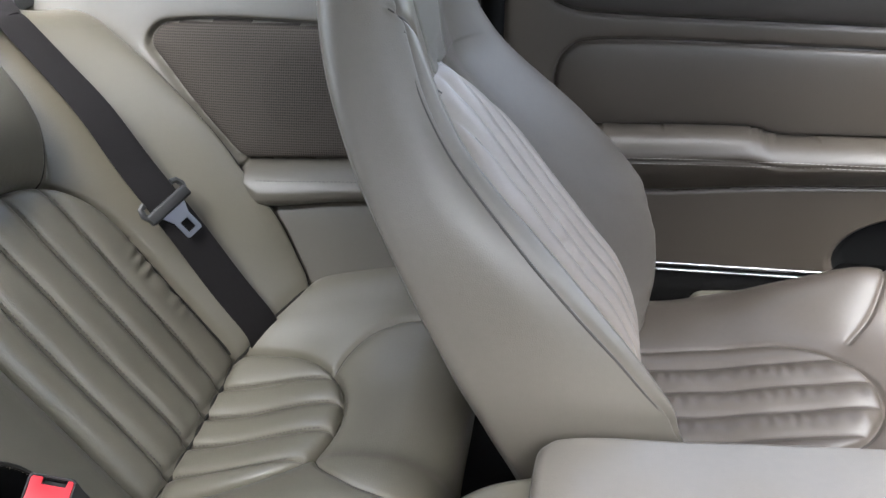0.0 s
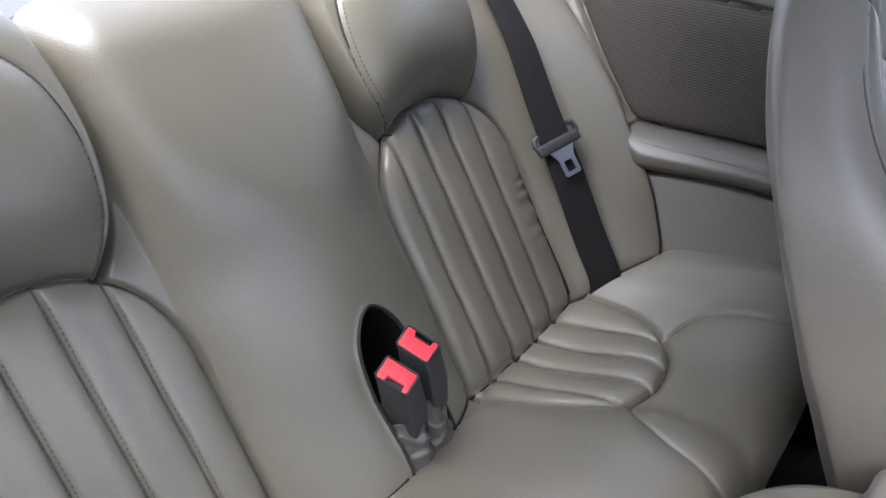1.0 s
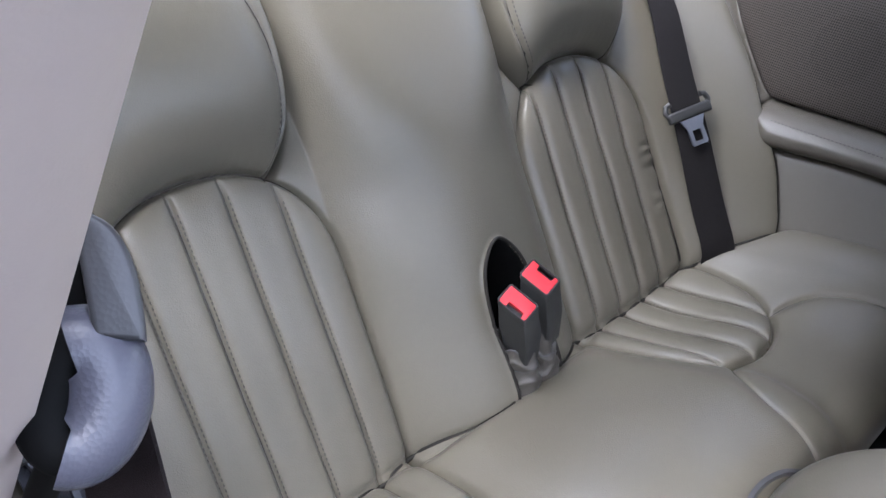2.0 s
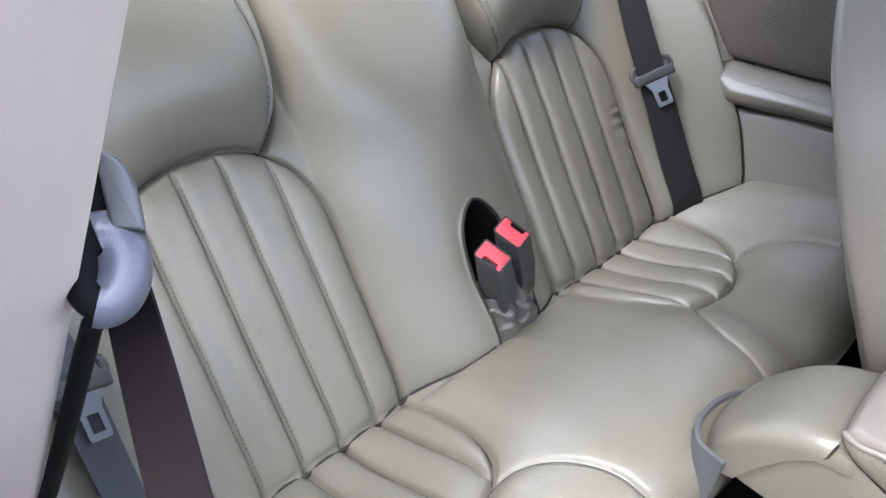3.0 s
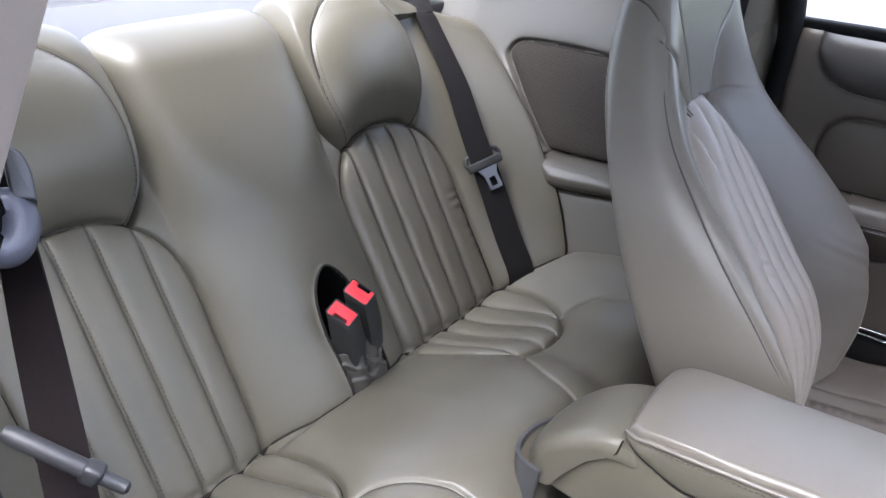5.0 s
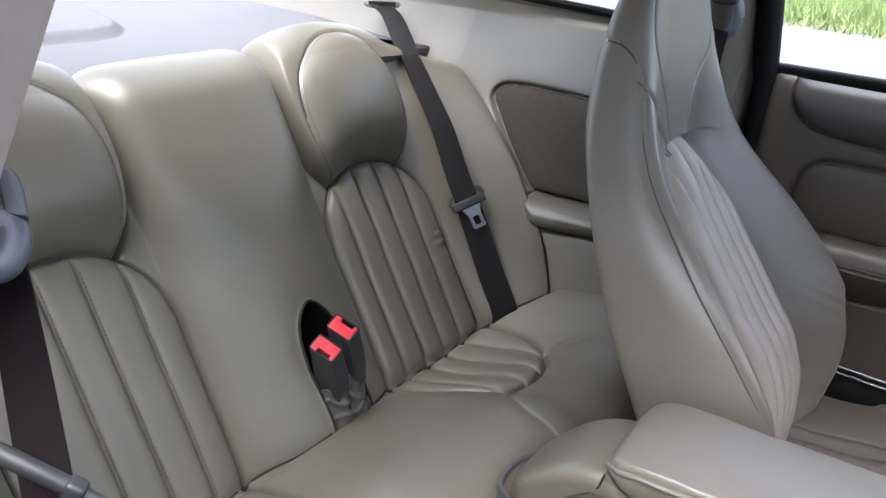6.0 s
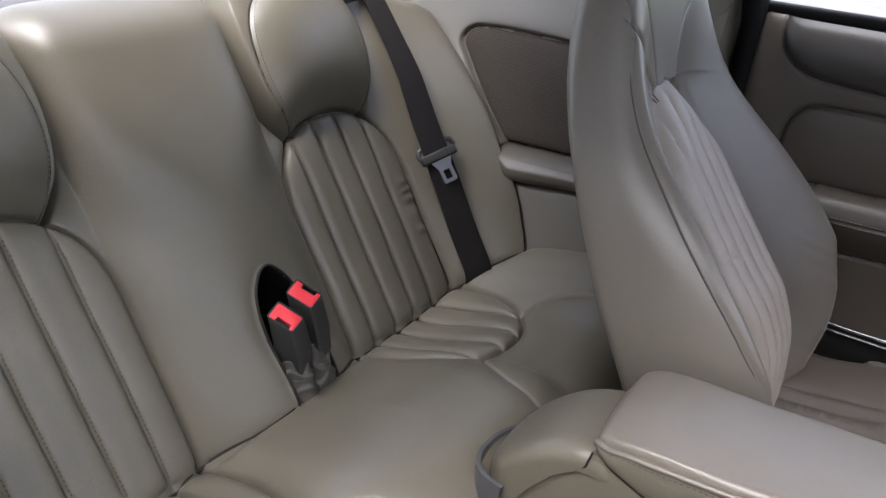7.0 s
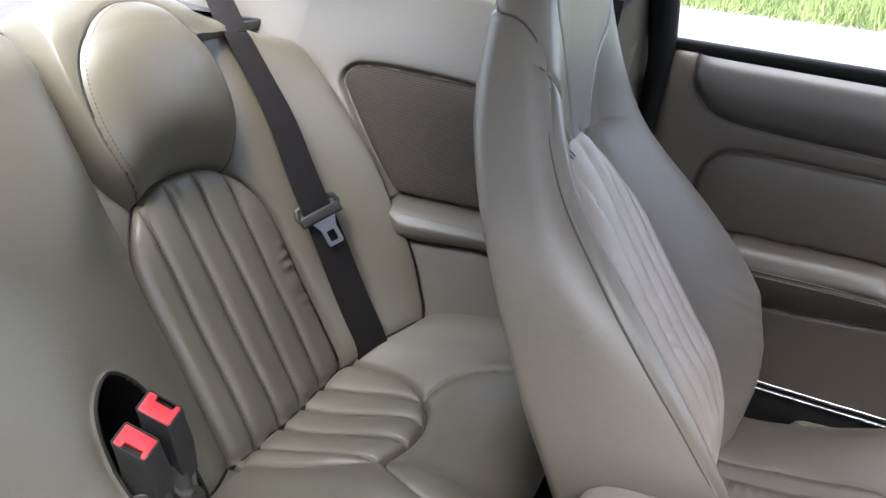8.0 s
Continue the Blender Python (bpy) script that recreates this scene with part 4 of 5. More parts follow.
# ---- rear seat belts ----
def rear_belt(sign, slide, mat, metal, label):
    belt = thing("rear_seat_belt", label, "seat belt", "rear seat belts")
    route = spline([(0.492, 0.500), (0.486, 0.455), (0.473, 0.360), (0.457, 0.250), (0.447, 0.140), (0.440, 0.065), (0.434, -0.02)] if sign > 0 else [(0.505, 0.500), (0.500, 0.455), (0.496, 0.335), (0.496, 0.215), (0.504, 0.081), (0.508, -0.02)], 8)
    down = backrest(sign * route[:, 0], route[:, 1])
    ahead = np.gradient(down, axis=0)
    side_ = backrest(sign * route[:, 0] + 0.01, route[:, 1]) - backrest(sign * route[:, 0] - 0.01, route[:, 1])
    nrm = np.cross(ahead, side_)
    nrm /= np.linalg.norm(nrm, axis=1, keepdims=True)
    nrm *= np.sign(nrm[:, :1])
    lift = np.interp(np.arange(len(route)), [0, len(route) * 0.35, len(route) * 0.62, len(route) * 0.85, len(route) - 1], [0.007, 0.020, 0.020, 0.011, 0.004])
    path = down + nrm * lift[:, None]
    top = spline([(-0.715, sign * 0.590, 0.834), (-0.66, sign * 0.560, 0.818), path[0], path[1]], 8)[:-9]
    pts = np.vstack([top, path])
    across = np.vstack([np.repeat([(0.30, sign * 0.75, -0.05)], len(top), 0), np.where(True, side_ * sign, 0)])
    across = across / np.linalg.norm(across, axis=1, keepdims=True)
    part("webbing", ribbon(pts, [tuple(v) for v in across], 0.047), mat, belt, "woven belt webbing")
    # tongue and its plastic grip
    i = int(np.argmin(np.abs(route[:, 1] - slide)))
    z_ax = Vector(nrm[i])
    y_ax = Vector(-ahead[i]).normalized()
    y_ax = (y_ax - z_ax * y_ax.dot(z_ax)).normalized()
    x_ax = y_ax.cross(z_ax)
    m = Matrix((x_ax, y_ax, z_ax)).transposed().to_4x4()
    m.translation = Vector(pts[len(top) + i]) + z_ax * 0.004
    grip_at = m @ pose(0, 0, 0, 0, 0, 4 * sign)
    bm = block((0.068, 0.016, 0.011), (0, 0, 0.002), 0.0035)
    bm.transform(grip_at)
    grip = part("grip", bm, PLASTIC, belt, "dark grey plastic tongue grip")
    for k in (-1, 1):
        bm = tube([grip_at @ Vector(q) for q in ((k * 0.030, 0.0, 0.002), (k * 0.034, 0.010, 0.002), (k * 0.031, 0.018, 0.002), (k * 0.024, 0.020, 0.002))], 0.0042, 8)
        part("grip_horn", bm, PLASTIC, grip)
    plate = [(-0.019, -0.008), (0.019, -0.008), (0.0125, -0.022), (0.0125, -0.045), (0.0105, -0.048), (-0.0105, -0.048), (-0.0125, -0.045), (-0.0125, -0.022)]
    slot = [(-0.0065, -0.026), (0.0065, -0.026), (0.0065, -0.0265), (0.0065, -0.041), (0.0055, -0.042), (-0.0055, -0.042), (-0.0065, -0.041), (-0.0065, -0.0265)]
    bm = bmesh.new()
    lay = []
    for zz in (0.002, 0.0046):
        lay.append(([bm.verts.new(grip_at @ Vector((x, y, zz))) for x, y in plate], [bm.verts.new(grip_at @ Vector((x, y, zz))) for x, y in slot]))
    for a in range(8):
        b = (a + 1) % 8
        for outer_, inner_ in lay:
            bm.faces.new((outer_[a], outer_[b], inner_[b], inner_[a]))
        bm.faces.new((lay[0][0][a], lay[0][0][b], lay[1][0][b], lay[1][0][a]))
        bm.faces.new((lay[0][1][a], lay[0][1][b], lay[1][1][b], lay[1][1][a]))
    part("tongue", bm, metal, belt, "steel belt tongue with a slot", smooth=False)
    # the slot from which the webbing comes
    eye = thing("belt_exit", "taupe plastic belt exit plate in the rear side trim", "belt exit", "belt exits")
    outline = [(0.038 * math.cos(a) + 0.0, 0.011 * math.sin(a)) for a in np.linspace(0, 2 * math.pi, 28, endpoint=False)]
    part("plate", extrude(outline, 0.006, look((-0.716, sign * 0.592, 0.836), (-0.40, sign * 0.25, 0.98), 0) @ pose(0, 0, -0.004), 0.002), VINYL, eye, "")
    outline = [(0.027 * x, 0.0028 * y) for x, y in ((-1, -1), (1, -1), (1, 1), (-1, 1))]
    part("slot", extrude(outline, 0.004, look((-0.716, sign * 0.592, 0.836), (-0.40, sign * 0.25, 0.98), 0) @ pose(0, 0, 0.0005) @ pose(0, 0, -0.009), 0.0), BLACK, eye, "dark slot")
    return belt


rear_belt(1, 0.210, WEB, STEEL, "black rear seat belt with steel tongue lying on the backrest")
rear_belt(-1, 0.205, WEB_SHEEN, DULL_STEEL, "rear seat belt with steel tongue beside the pillar, sheen coloured grey")

# ---- belt buckles in the middle well ----
def buckle(at, slot_side, stalk):
    b = thing("belt_buckle", "black belt buckle with a red release button in the seat well", "belt buckle", "belt buckles")
    up = Vector((0.42, -0.34, 0.84)).normalized()
    long_ = Vector((0.80, 0.28, -0.52))
    long_ = (long_ - up * long_.dot(up)).normalized()
    m = Matrix((long_, up.cross(long_), up)).transposed().to_4x4()
    m.translation = at
    # a tapering case, open at its top, with a thin rim round the sunk button
    fall = m.to_3x3().inverted() @ Vector((-0.02, -0.25, 0.97))
    hx, hy, wall_ = 0.0195, 0.0130, 0.0016
    bm = bmesh.new()
    loops = []
    for inset, depth in ((0.0, -stalk), (-0.0012, -stalk * 0.5), (0.0, -0.012), (0.0, -0.0006), (0.0005, 0.0), (wall_ - 0.0005, 0.0), (wall_, -0.0006), (wall_, -0.010)):
        w_, d_ = hx - inset - 0.004 * (depth < -stalk * 0.7), hy - inset
        c_ = 0.0022
        outline = [(w_ - c_, d_), (w_, d_ - c_), (w_, -d_ + c_), (w_ - c_, -d_), (-w_ + c_, -d_), (-w_, -d_ + c_), (-w_, d_ - c_), (-w_ + c_, d_)]
        shift = fall * depth if depth < -0.010 and inset < wall_ else Vector((0, 0, depth))
        loops.append([bm.verts.new(Vector((x, y, 0)) + shift) for x, y in outline])
    for lower, upper in zip(loops[:-1], loops[1:]):
        for q in range(8):
            bm.faces.new((lower[q], lower[(q + 1) % 8], upper[(q + 1) % 8], upper[q]))
    bm.faces.new(loops[-1])
    bm.transform(m)
    case = part("case", bm, PLASTIC, b, "black plastic case")
    bx_, by_ = hx - wall_ - 0.0004, hy - wall_ - 0.0004
    n0, n1, deep = -0.0085, 0.0125, slot_side * (by_ - 0.0062)
    edge_ = slot_side * by_
    outline = [(-bx_, -edge_), (bx_, -edge_), (bx_, edge_), (n1, edge_), (n1 - 0.0008, deep), (n0 + 0.0008, deep), (n0, edge_), (-bx_, edge_)]
    part("button", extrude(outline, 0.0082, m @ pose(0, 0, -0.0088), 0.0007), RED, b, "red release button with a notch")
    bm = block((n1 - n0 - 0.002, 0.0012, 0.0060), (0.002, slot_side * (by_ - 0.0002), -0.0060), 0.0003)
    bm.transform(m)
    part("slot", bm, BLACK, case, "dark tongue slot")
    return b


buckle((-0.294, -0.020, 0.480), -1, 0.086)
buckle((-0.2955, 0.0155, 0.4965), 1, 0.095)
boot = thing("buckle_boot", "wrinkled grey leather boot round the buckle stalks", "boot", "")
BOOT_LEATHER = material("grey_boot_leather", (0.062, 0.056, 0.047), 0.5, grain=0.3)


def boot_sleeve(name, cx, cy, z_top, z_foot, rx, ry, flare, seed, label):
    """A soft gathered sleeve round one stalk: wavy hem, deep folds that die out downwards."""
    nu, nv = 132, 34
    th, hh = np.meshgrid(np.linspace(0, 2 * math.pi, nu + 1), np.linspace(0, 1, nv), indexing="ij")
    folds = np.sin(3 * th + seed + 2.5 * hh) + 0.6 * np.sin(5 * th - seed * 2 + 4 * hh)
    ruck = np.exp(-(((hh - 0.42 - 0.13 * np.sin(2 * th + seed)) / 0.07) ** 2)) + 0.7 * np.exp(-(((hh - 0.75 - 0.1 * np.sin(3 * th - seed)) / 0.06) ** 2))
    out = 1 + flare * hh**1.5 + 0.07 * folds * (1 - 0.5 * hh) + 0.16 * ruck
    hem = z_top + 0.006 * np.sin(2 * th + seed * 1.7) + 0.004 * np.sin(5 * th + seed)
    p = np.stack([cx + 0.010 * hh + rx * out * np.cos(th), cy + 0.008 * hh + ry * out * np.sin(th), hem + (z_foot - hem) * hh + 0.003 * ruck], -1)
    faces = [(i * nv + j, i * nv + j + 1, (i + 1) * nv + j + 1, (i + 1) * nv + j) for i in range(nu) for j in range(nv - 1)]
    sleeve = link_mesh(name, p.reshape(-1, 3), faces, BOOT_LEATHER, boot, label)
    part("hem", tube(p[:, 0, :], 0.0011, 6), PLATE, sleeve, "pale rolled hem")
    part("hem", tube(p[:, int(nv * 0.45), :] + (0.0, 0.0, 0.001), 0.0006, 6), PLATE, sleeve, "pale fold edge")


boot_sleeve("sleeve", -0.303, -0.004, 0.416, 0.352, 0.0215, 0.0185, 0.42, 0.4, "wrinkled leather sleeve of the front stalk")
boot_sleeve("sleeve", -0.302, 0.032, 0.420, 0.352, 0.0205, 0.0175, 0.40, 2.1, "wrinkled leather sleeve of the rear stalk")

# ---- centre console ----
console = thing("centre_console", "taupe leather centre console with padded armrest lid", "console")


def padded(name, outline, top, roll, depth, mat, label, parent, foot=None):
    """A padded lid over a rounded outline: a soft top, a rolled edge and an upright side. top: its height over x and y."""
    o = spline(outline, 14, True)[:-1]
    c = o.mean(0)
    o = np.repeat(o[None], 64, 0)
    n = o.shape[1]
    f = np.linspace(0, 1, 64)
    size = np.linalg.norm(o[0] - c, axis=1)
    edge = 1 - roll / size
    flat = np.clip(f / 0.5, 0, 1)
    turn = np.clip((f - 0.5) / 0.3, 0, 1) * math.pi / 2
    drop = roll * (1 - np.cos(turn)) + np.clip((f - 0.8) / 0.2, 0, 1) * depth
    reach = edge[None] * flat[:, None] + (1 - edge)[None] * np.sin(turn)[:, None]
    xy = c + (o - c) * reach[..., None]
    z = top(xy[..., 0], xy[..., 1]) - drop[:, None]
    if foot is not None:
        low = np.minimum(foot(xy[-1, :, 0], xy[-1, :, 1]), z[52] - 0.002)
        z[52:] = z[52] + (low - z[52]) * np.linspace(0, 1, 12)[:, None]
    z = z + 0.0008 * np.sin(60 * xy[..., 0]) * np.sin(47 * xy[..., 1])
    v = np.concatenate([xy, z[..., None]], -1).reshape(-1, 3)
    faces = [(i * n + j, (i + 1) * n + j, (i + 1) * n + (j + 1) % n, i * n + (j + 1) % n) for i in range(63) for j in range(n)]
    return link_mesh(name, v, faces, mat, parent, label)


def lid_top(x, y):
    return 0.530 - 0.03 * np.maximum(0, x - 0.35) - 0.6 * (y - 0.045) ** 2 - 0.8 * np.maximum(0, 0.150 - x) ** 1.4


padded("armrest_lid", [(0.116, -0.020), (0.124, -0.034), (0.16, -0.038), (0.36, -0.022), (0.54, -0.014), (0.56, 0.04), (0.54, 0.135), (0.36, 0.130), (0.16, 0.112), (0.122, 0.104), (0.114, 0.08), (0.113, 0.03)],
       lid_top, 0.009, 0.004, WORN, "worn padded leather armrest lid", console)
near_edge = spline([(0.118, -0.030), (0.128, -0.0375), (0.16, -0.040), (0.36, -0.024), (0.54, -0.016)], 10)
LID_FOOT = spline([(0.116, 0.505), (0.150, 0.4875), (0.178, 0.474), (0.195, 0.4705), (0.26, 0.467), (0.40, 0.462), (0.56, 0.452)], 8)


def lid_side(x, f):
    """The upright near side of the lid: f runs from its foot to the welt."""
    x, f = np.asarray(x, float), np.asarray(f, float)
    z0 = np.interp(x, LID_FOOT[:, 0], LID_FOOT[:, 1])
    z1 = lid_top(x, -0.03) - 0.0125
    z1 = np.maximum(z1, z0 + 0.002)
    y = np.interp(x, near_edge[:, 0], near_edge[:, 1]) - 0.004 * np.sin(np.clip(f, 0, 1) * math.pi) ** 0.5 + 0.0005 * np.sin(40 * x)
    return np.stack([x, y + 0.004 * (1 - np.clip(f / 0.12, 0, 1)) ** 2, z0 + (z1 - z0) * f], -1)


xs, fs = np.meshgrid(np.linspace(0.118, 0.555, 200), np.linspace(-0.02, 1.02, 40), indexing="ij")
upholster(lid_side(xs, fs), np.ones((199, 39), int), {1: ("lid_side", LEATHER, console, "stitched leather lid side")})
part("lid_welt", tube([(x, np.interp(x, near_edge[:, 0], near_edge[:, 1]) - 0.001, lid_top(x, -0.03) - 0.0105) for x in np.linspace(0.117, 0.555, 90)], 0.0032, 10), WORN, console, "rolled leather welt")
for f in (0.90, 0.985):
    seam(lid_side, [(0.122, f), (0.30, f), (0.55, f)], console, 0.0007) if f > 0.95 else stitches("lid_stitching", lid_side, [(0.135, f), (0.30, f), (0.55, f)], console)
padded("rear_pad", [(0.116, -0.0425), (0.085, -0.046), (0.050, -0.050), (0.022, -0.044), (0.005, -0.018), (0.0, 0.025), (0.014, 0.060), (0.045, 0.079), (0.095, 0.088), (0.145, 0.090), (0.160, 0.03), (0.140, -0.034)],
       lambda x, y: 0.502 - 5.6 * np.maximum(0, 0.115 - x) ** 2 - 0.8 * (y - 0.03) ** 2, 0.018, 0.014, LEATHER, "rounded leather rear pad", console,
       lambda x, y: np.interp(x, [0.0, 0.047, 0.062, 0.085, 0.105, 0.113, 0.117], [0.395, 0.405, 0.431, 0.459, 0.474, 0.486, 0.500]))
part("body", extrude([(0.040, 0.398), (0.048, 0.404), (0.062, 0.431), (0.085, 0.459), (0.111, 0.480), (0.117, 0.500), (0.150, 0.485), (0.178, 0.472), (0.195, 0.468), (0.26, 0.465), (0.62, 0.448), (0.62, 0.02), (0.30, 0.02), (0.24, 0.20), (0.16, 0.388), (0.101, 0.390), (0.055, 0.394)], 0.1385, pose(0, 0.100, 0, 90), 0.002), LEATHER, console, "leather covered side walls")
part("pad_gap", tube([(0.118, -0.0415, 0.503), (0.114, -0.042, 0.484), (0.104, -0.0425, 0.473), (0.085, -0.043, 0.459), (0.062, -0.0415, 0.431), (0.047, -0.0405, 0.406)], 0.0012, 6), SEAM, console, "dark joint under the rear pad")
part("lid_gap", tube(lid_side(LID_FOOT[1:, 0], np.zeros(len(LID_FOOT) - 1)) - (0, 0.003, 0.0005), 0.0015, 6), SEAM, console, "dark joint under the lid")
part("foot", block((0.30, 0.12, 0.40), (0.30, 0.030, 0.21), 0.02), CARPET, console, "dark carpeted lower side")
lip = spline([(0.034, -0.057, 0.372), (0.008, -0.051, 0.374), (-0.008, -0.024, 0.370), (-0.012, 0.015, 0.364), (-0.006, 0.050, 0.358), (0.006, 0.070, 0.354)], 8) + (0, 0, 0.014)
part("rear_plate", ribbon(lip, [(0, 0, 1)] * len(lip), 0.078, 0.0045), PLATE, console, "thin grey plastic lip round the rear pad")
part("lid_latch", tube([(0.418, 0.085, 0.522), (0.402, 0.092, 0.524), (0.394, 0.084, 0.524), (0.398, 0.068, 0.524), (0.412, 0.062, 0.522)], 0.0035, 10), CHROME, console, "bright lid catch")

# ---- right middle pillar and its belt, close to the camera ----
pillar_right = thing("middle_pillar", "pinkish middle pillar beside the open door, coloured pale for daylight", "pillar", kind="structure")
foot, head = Vector((-0.255, -0.565, 0.55)), Vector((0.155, -0.565, 1.14))
bm = bmesh.new()
rings = []
for k in np.linspace(0, 1, 12):
    q = foot.lerp(head, k)
    prof = [(0.0, 0.0), (-0.004, 0.008), (-0.015, 0.013), (-0.06, 0.016), (-0.16, 0.010), (-0.16, -0.06), (-0.03, -0.06), (-0.008, -0.045), (0.0, -0.02)]
    rings.append([bm.verts.new(q + Vector((x, y, 0))) for x, y in prof])
for a, b in zip(rings[:-1], rings[1:]):
    for i in range(9):
        bm.faces.new((a[i], a[(i + 1) % 9], b[(i + 1) % 9], b[i]))
bm.faces.new(rings[0])
bm.faces.new(rings[-1][::-1])
part("pillar_trim", bm, PILLAR_LIT, pillar_right, "smooth pillar cover with daylight in its pale colour")
part("pillar_seal", tube([(-0.252, -0.552, 0.555), (-0.122, -0.550, 0.742), (-0.075, -0.5495, 0.811), (-0.056, -0.549, 0.839)], [0.006, 0.005, 0.0045, 0.004], 10), BLACK, pillar_right, "black rubber edge seal")
front_belt_right = thing("front_seat_belt", "brown front seat belt through a grey guide on the pillar", "seat belt", "front seat belts")
guide = Matrix(((0.497, -0.417, 0.761, -0.0354), (0.841, 0.449, -0.302, -0.5501), (-0.216, 0.790, 0.573, 0.8758), (0, 0, 0, 1)))
# The loop's inner half is coloured black for the shade beside the pillar.
for name_, mat_, thick_, a0, a1, say in (("loop", LOOP, 0.0090, -1.75, 1.9, "blue-grey plastic belt loop"), ("shaded_half", BLACK, 0.0066, 1.8, 2 * math.pi - 1.65, "inner half of the loop, coloured black as shade")):
    part(name_, tube([guide @ Vector((0.0030 + 0.0062 * math.cos(a), -0.0002 + 0.0104 * math.sin(a), 0)) for a in np.linspace(a0, a1, 26)], thick_, 16), mat_, front_belt_right, say)
curve_ = spline([(-0.0018, 0.0387), (0.0060, 0.0358), (0.0112, 0.0282), (0.0140, 0.0190), (0.0153, 0.0122)], 5)
part("shroud", extrude([tuple(q) for q in curve_] + [(0.0049, 0.0126), (0.0012, 0.0265)], 0.010, guide @ pose(0, 0, -0.002), 0.0014, 3), SLATE, front_belt_right, "slate plastic cover over the loop")
# A black plate stands in for the shaded gap behind the loop.
part("backing", extrude([(-0.012, 0.036), (-0.0018, 0.0380), (0.0012, 0.0265), (0.0052, 0.0130), (0.0050, 0.0040), (-0.012, 0.0)], 0.004, guide @ pose(0, 0, -0.009), 0.0008), BLACK, front_belt_right, "black plate for the shaded gap behind the loop")
twist = spline([(0.85, 0.20, 0.2), (0.72, 0.45, 0.12), (0.55, 0.62, 0.05), (0.42, 0.70, 0.02), (0.34, 0.73, 0.0), (0.34, 0.73, 0.0)], 6)
part("webbing", ribbon(spline([(-0.034, -0.545, 0.872), (-0.018, -0.551, 0.815), (0.004, -0.559, 0.74), (0.026, -0.567, 0.66), (0.055, -0.577, 0.56), (0.09, -0.588, 0.42)], 6) + (-0.022, 0.011, -0.010), [tuple(v) for v in twist], 0.027), WEB_BROWN, front_belt_right, "brown woven webbing")
bar = thing("belt_rail", "grey metal belt rail low beside the pillar", "rail")
part("rod", tube([(-0.0196, -0.5742, 0.7786), (-0.0161, -0.5715, 0.776), (0.0138, -0.5508, 0.7553), (0.0191, -0.5469, 0.7513), (0.0266, -0.5416, 0.7465), (0.0279, -0.5407, 0.7456)], [0.0030, 0.0052, 0.0052, 0.0038, 0.0038, 0.002], 12), IRON, bar, "grey rod")
part("clip", block((0.011, 0.011, 0.012), (0.0138, -0.5508, 0.7553), 0.003, (0, 30, 35)), IRON, bar, "")

# ---- shelf, floor, roof and the rest of the shell ----
def shelf_top(x, y):
    x, y = np.asarray(x, float), np.asarray(y, float)
    z = 0.792 + 0.02 * smooth01((-0.62 - x) / 0.3) - 0.03 * smooth01((np.abs(y) - 0.45) / 0.2)
    box = spline([(-0.86, -0.52), (-0.80, -0.46), (-0.79, -0.10), (-0.79, 0.02), (-0.82, 0.075), (-0.90, 0.10), (-1.15, 0.10), (-1.2, -0.52)], 6, True)
    d = away(x, y, box)
    z = z + np.where(inside(x, y, box), 0.012 * smooth01(d / 0.02), 0) + groove(d, 0.003, 0.003, 0, 0.01)
    return np.stack([x, y, z], -1)


shelf = thing("parcel_shelf", "pale cloth parcel shelf under the rear window", "parcel shelf", kind="structure")
xs, ys = np.meshgrid(np.arange(-1.35, -0.63, 0.005), np.arange(-0.66, 0.661, 0.005), indexing="ij")
upholster(shelf_top(xs, ys), np.ones((xs.shape[0] - 1, xs.shape[1] - 1), int), {1: ("shelf_panel", SHELF, shelf, "")})
part("shelf_board", block((0.70, 1.30, 0.02), (-0.98, 0, 0.752), 0.004), SHELF, shelf)

floor_ = tagged(part("floor", block((2.6, 1.40, 0.05), (0.2, 0.02, -0.026), 0.0), CARPET), "dark carpeted car floor", "floor", kind="structure")
tunnel = tagged(part("transmission_tunnel", block((1.2, 0.22, 0.16), (0.45, 0.035, 0.075), 0.04), CARPET), "dark carpeted tunnel under the console", "tunnel", kind="structure")
tagged(part("sill_left", block((1.3, 0.10, 0.30), (0.60, 0.745, 0.170), 0.02), CARPET), "dark carpeted door sill", "sill", kind="structure")
tagged(part("bulkhead", block((0.04, 1.3, 0.75), (-0.70, 0, 0.37), 0.0), CARPET), "dark panel behind the rear seat", "bulkhead", kind="structure")
# Unseen roof lining; its front right is cut back to let light in.
tagged(part("ceiling", extrude([(-0.48, -0.52), (-0.08, -0.52), (0.02, -0.34), (0.68, -0.34), (0.68, 0.52), (-0.48, 0.52)], 0.03, pose(0, 0, 1.185), 0.008), LINING), "unseen pale cloth headlining, cut back to shape the light", "ceiling", kind="structure")
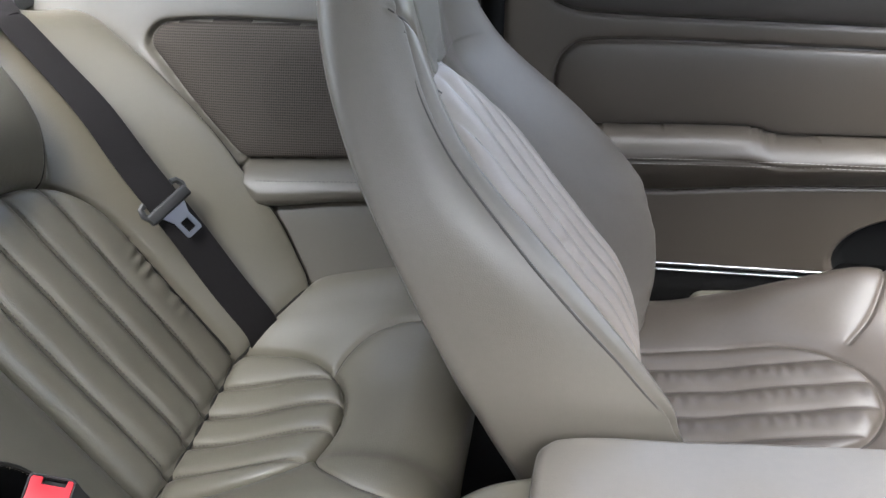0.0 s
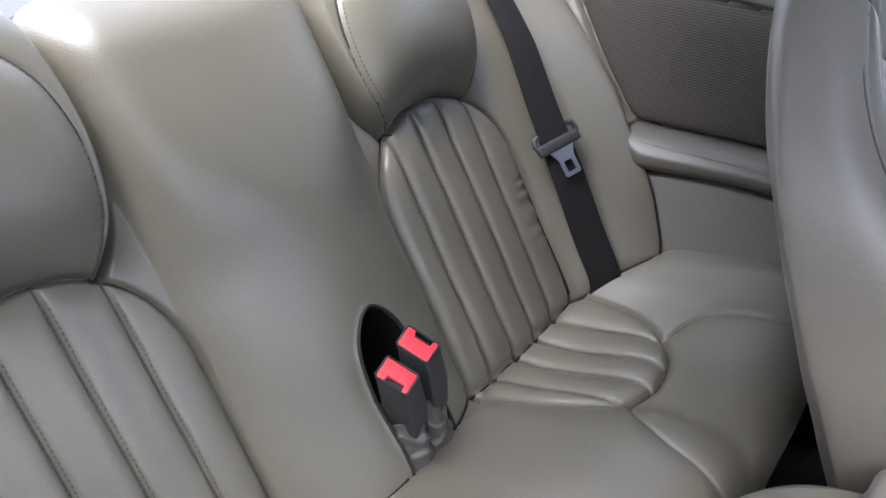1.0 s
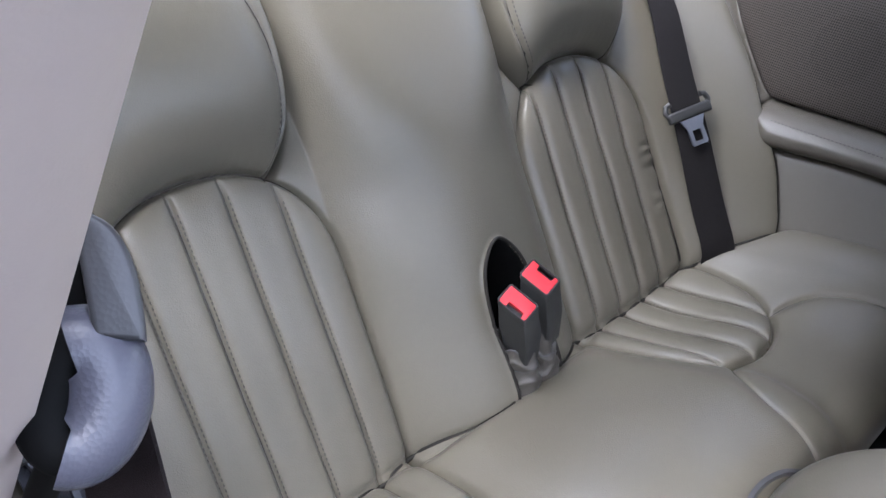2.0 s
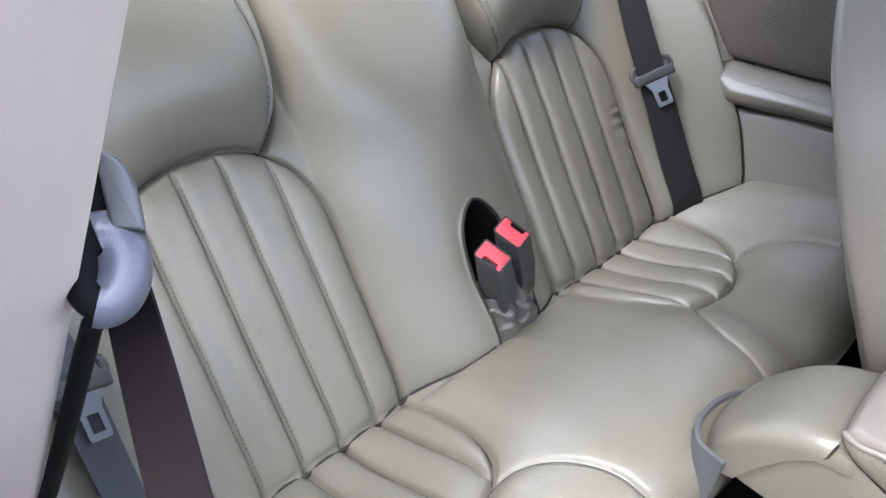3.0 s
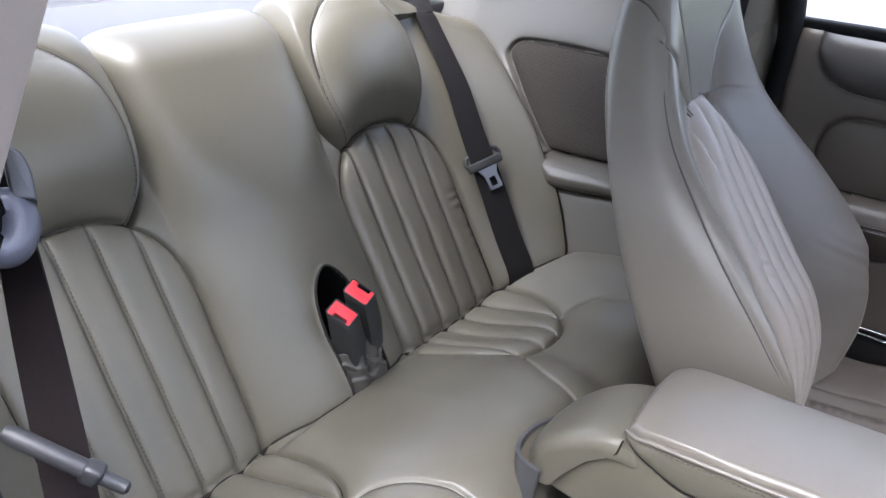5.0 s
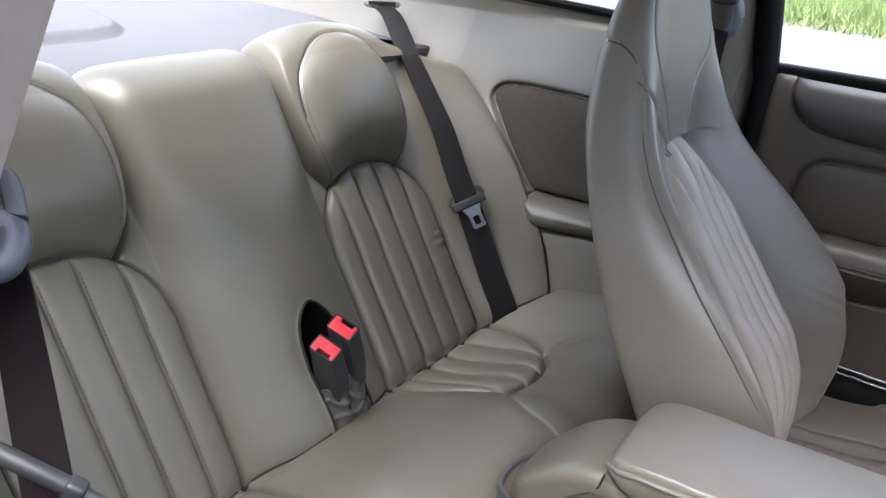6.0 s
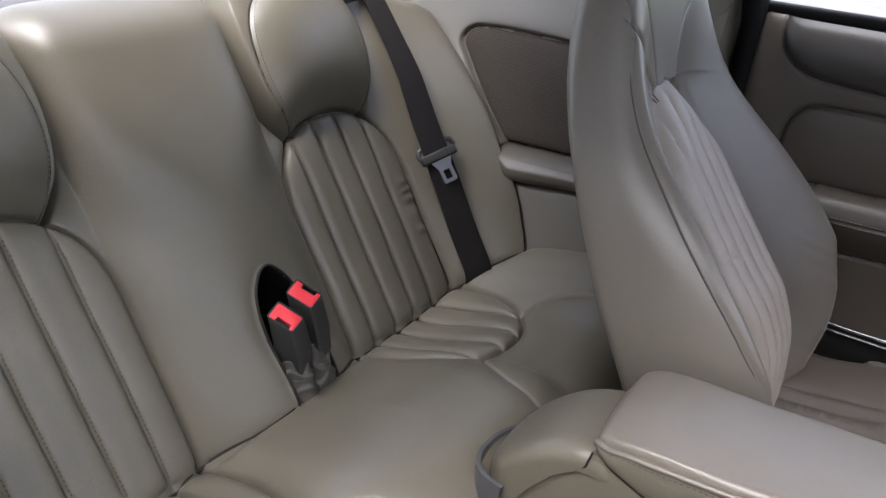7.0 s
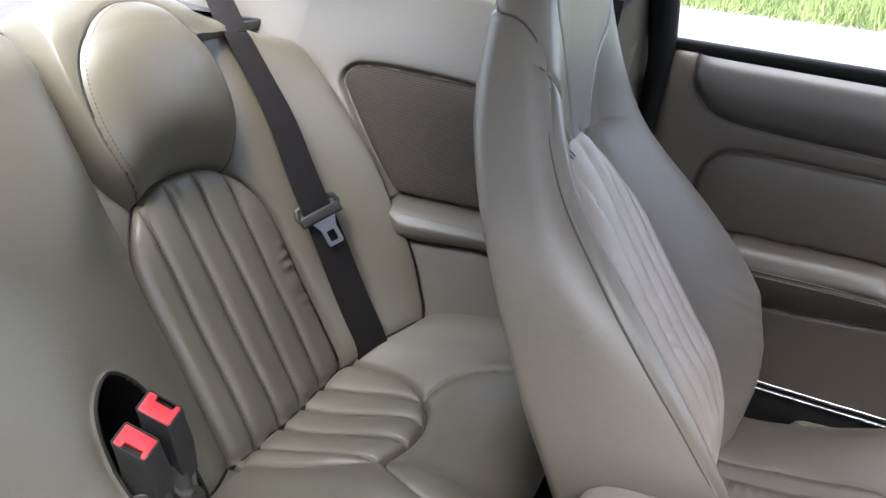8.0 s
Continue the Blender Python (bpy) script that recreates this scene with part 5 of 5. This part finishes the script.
for sign in (1, -1):
    rear_pillar = thing("rear_pillar", "taupe rear roof pillar beside the rear window", "pillar", kind="structure")
    part("pillar_trim", tube([(-1.30, sign * 0.66, 0.78), (-1.05, sign * 0.62, 0.92), (-0.80, sign * 0.56, 1.08), (-0.50, sign * 0.50, 1.20)], [0.06, 0.075, 0.085, 0.07], 16, 0.6), VINYL, rear_pillar)
    rail = thing("roof_rail", "pale cloth roof side rail", "roof rail", kind="structure")
    route_ = [(-0.75, 0.50, 1.15), (-0.1, 0.565, 1.185), (0.60, 0.55, 1.185), (1.2, 0.68, 0.86)] if sign > 0 else [(-0.75, -0.50, 1.15), (-0.12, -0.54, 1.185), (0.03, -0.38, 1.19), (0.62, -0.38, 1.185), (1.2, -0.68, 0.86)]
    part("rail_trim", tube(route_, 0.04, 12), LINING, rail)
side_right = tagged(part("wall_right", block((0.55, 0.03, 0.78), (-0.55, -0.66, 0.46), 0.01, (-12, 0, 0)), VINYL), "taupe leather rear side trim", "side trim", kind="structure")
tagged(part("dashboard", block((0.35, 1.36, 0.48), (1.15, 0, 0.65), 0.06), PLASTIC), "dark padded dashboard", "dashboard", kind="structure")
tagged(part("boot_lid", block((0.5, 1.5, 0.05), (-1.58, 0, 0.74), 0.02), PAINT), "painted boot lid behind the rear window", "boot lid", kind="structure")
tagged(part("bonnet", block((1.3, 1.5, 0.06), (2.0, 0, 0.66), 0.03), PAINT), "painted bonnet ahead of the windscreen", "bonnet", kind="structure")

# Unseen wall added outside the open door to cut low light from the right.
tagged(part("light_block_right", block((2.6, 0.03, 1.50), (0.1, -0.98, 0.485), 0.0), VINYL), "added plain wall blocking light at the open side", "wall", kind="structure")
# Unseen panels and right sill, added to stop light leaking in low down.
tagged(part("firewall", block((0.04, 1.60, 0.85), (1.42, -0.1, 0.36), 0.0), CARPET), "unseen carpeted panel closing the footwell to light", "firewall", kind="structure")
tagged(part("wall_left_lower", block((1.2, 0.03, 0.50), (-0.55, 0.735, 0.20), 0.0), CARPET), "unseen dark panel closing the lower side to light", "wall", kind="structure")
tagged(part("sill_right", block((1.3, 0.30, 0.16), (0.60, -0.84, 0.06), 0.02), CARPET), "dark carpeted door sill", "sill", kind="structure")

# ---- outside ----
tagged(part("ground", block((400, 400, 0.1), (0, 0, -0.30), 0.0), GRAVEL), "pale gravel ground round the car", "ground", kind="structure")
meadow = thing("grass_verge", "green meadow grass beside the road", "grass", kind="stuff")
rng = np.random.default_rng(3)
N = 42000
gx = rng.uniform(-14, 10, N)
gy = 12.0 + rng.gamma(1.6, 1.6, N) + 0.25 * np.sin(gx * 1.3) + 0.5 * gx * 0.2
gh = rng.uniform(0.15, 0.50, N) * np.clip((gy - 11.5) / 1.5, 0.35, 1)
ga = rng.uniform(0, 2 * math.pi, N)
lean = rng.normal(0, 0.12, (N, 2))
wid = rng.uniform(0.005, 0.014, N)
base = np.stack([gx, gy, np.full(N, -0.26)], -1)
side = np.stack([np.cos(ga), np.sin(ga), np.zeros(N)], -1) * wid[:, None]
mid_ = base + np.stack([lean[:, 0] * 0.4, lean[:, 1] * 0.4, gh * 0.6], -1)
tip = base + np.stack([lean[:, 0], lean[:, 1], gh], -1)
verts = np.stack([base - side, base + side, mid_ - side * 0.7, mid_ + side * 0.7, tip], 1).reshape(-1, 3)
q = np.arange(N)[:, None] * 5
tris = np.concatenate([q + [0, 1, 3], q + [0, 3, 2], q + [2, 3, 4]])
link_mesh("blades", verts, tris, GRASS, meadow, "", flat=True)
xs, ys = np.meshgrid(np.linspace(-60, 60, 60), np.linspace(13.0, 120, 40), indexing="ij")
zs = -0.24 + 0.05 * np.sin(xs * 0.9) * np.cos(ys * 0.7) + 0.002 * (ys - 13.0)
upholster(np.stack([xs, ys, zs], -1), np.ones((59, 39), int), {1: ("meadow_soil", GRASS, meadow, "green ground cover")})
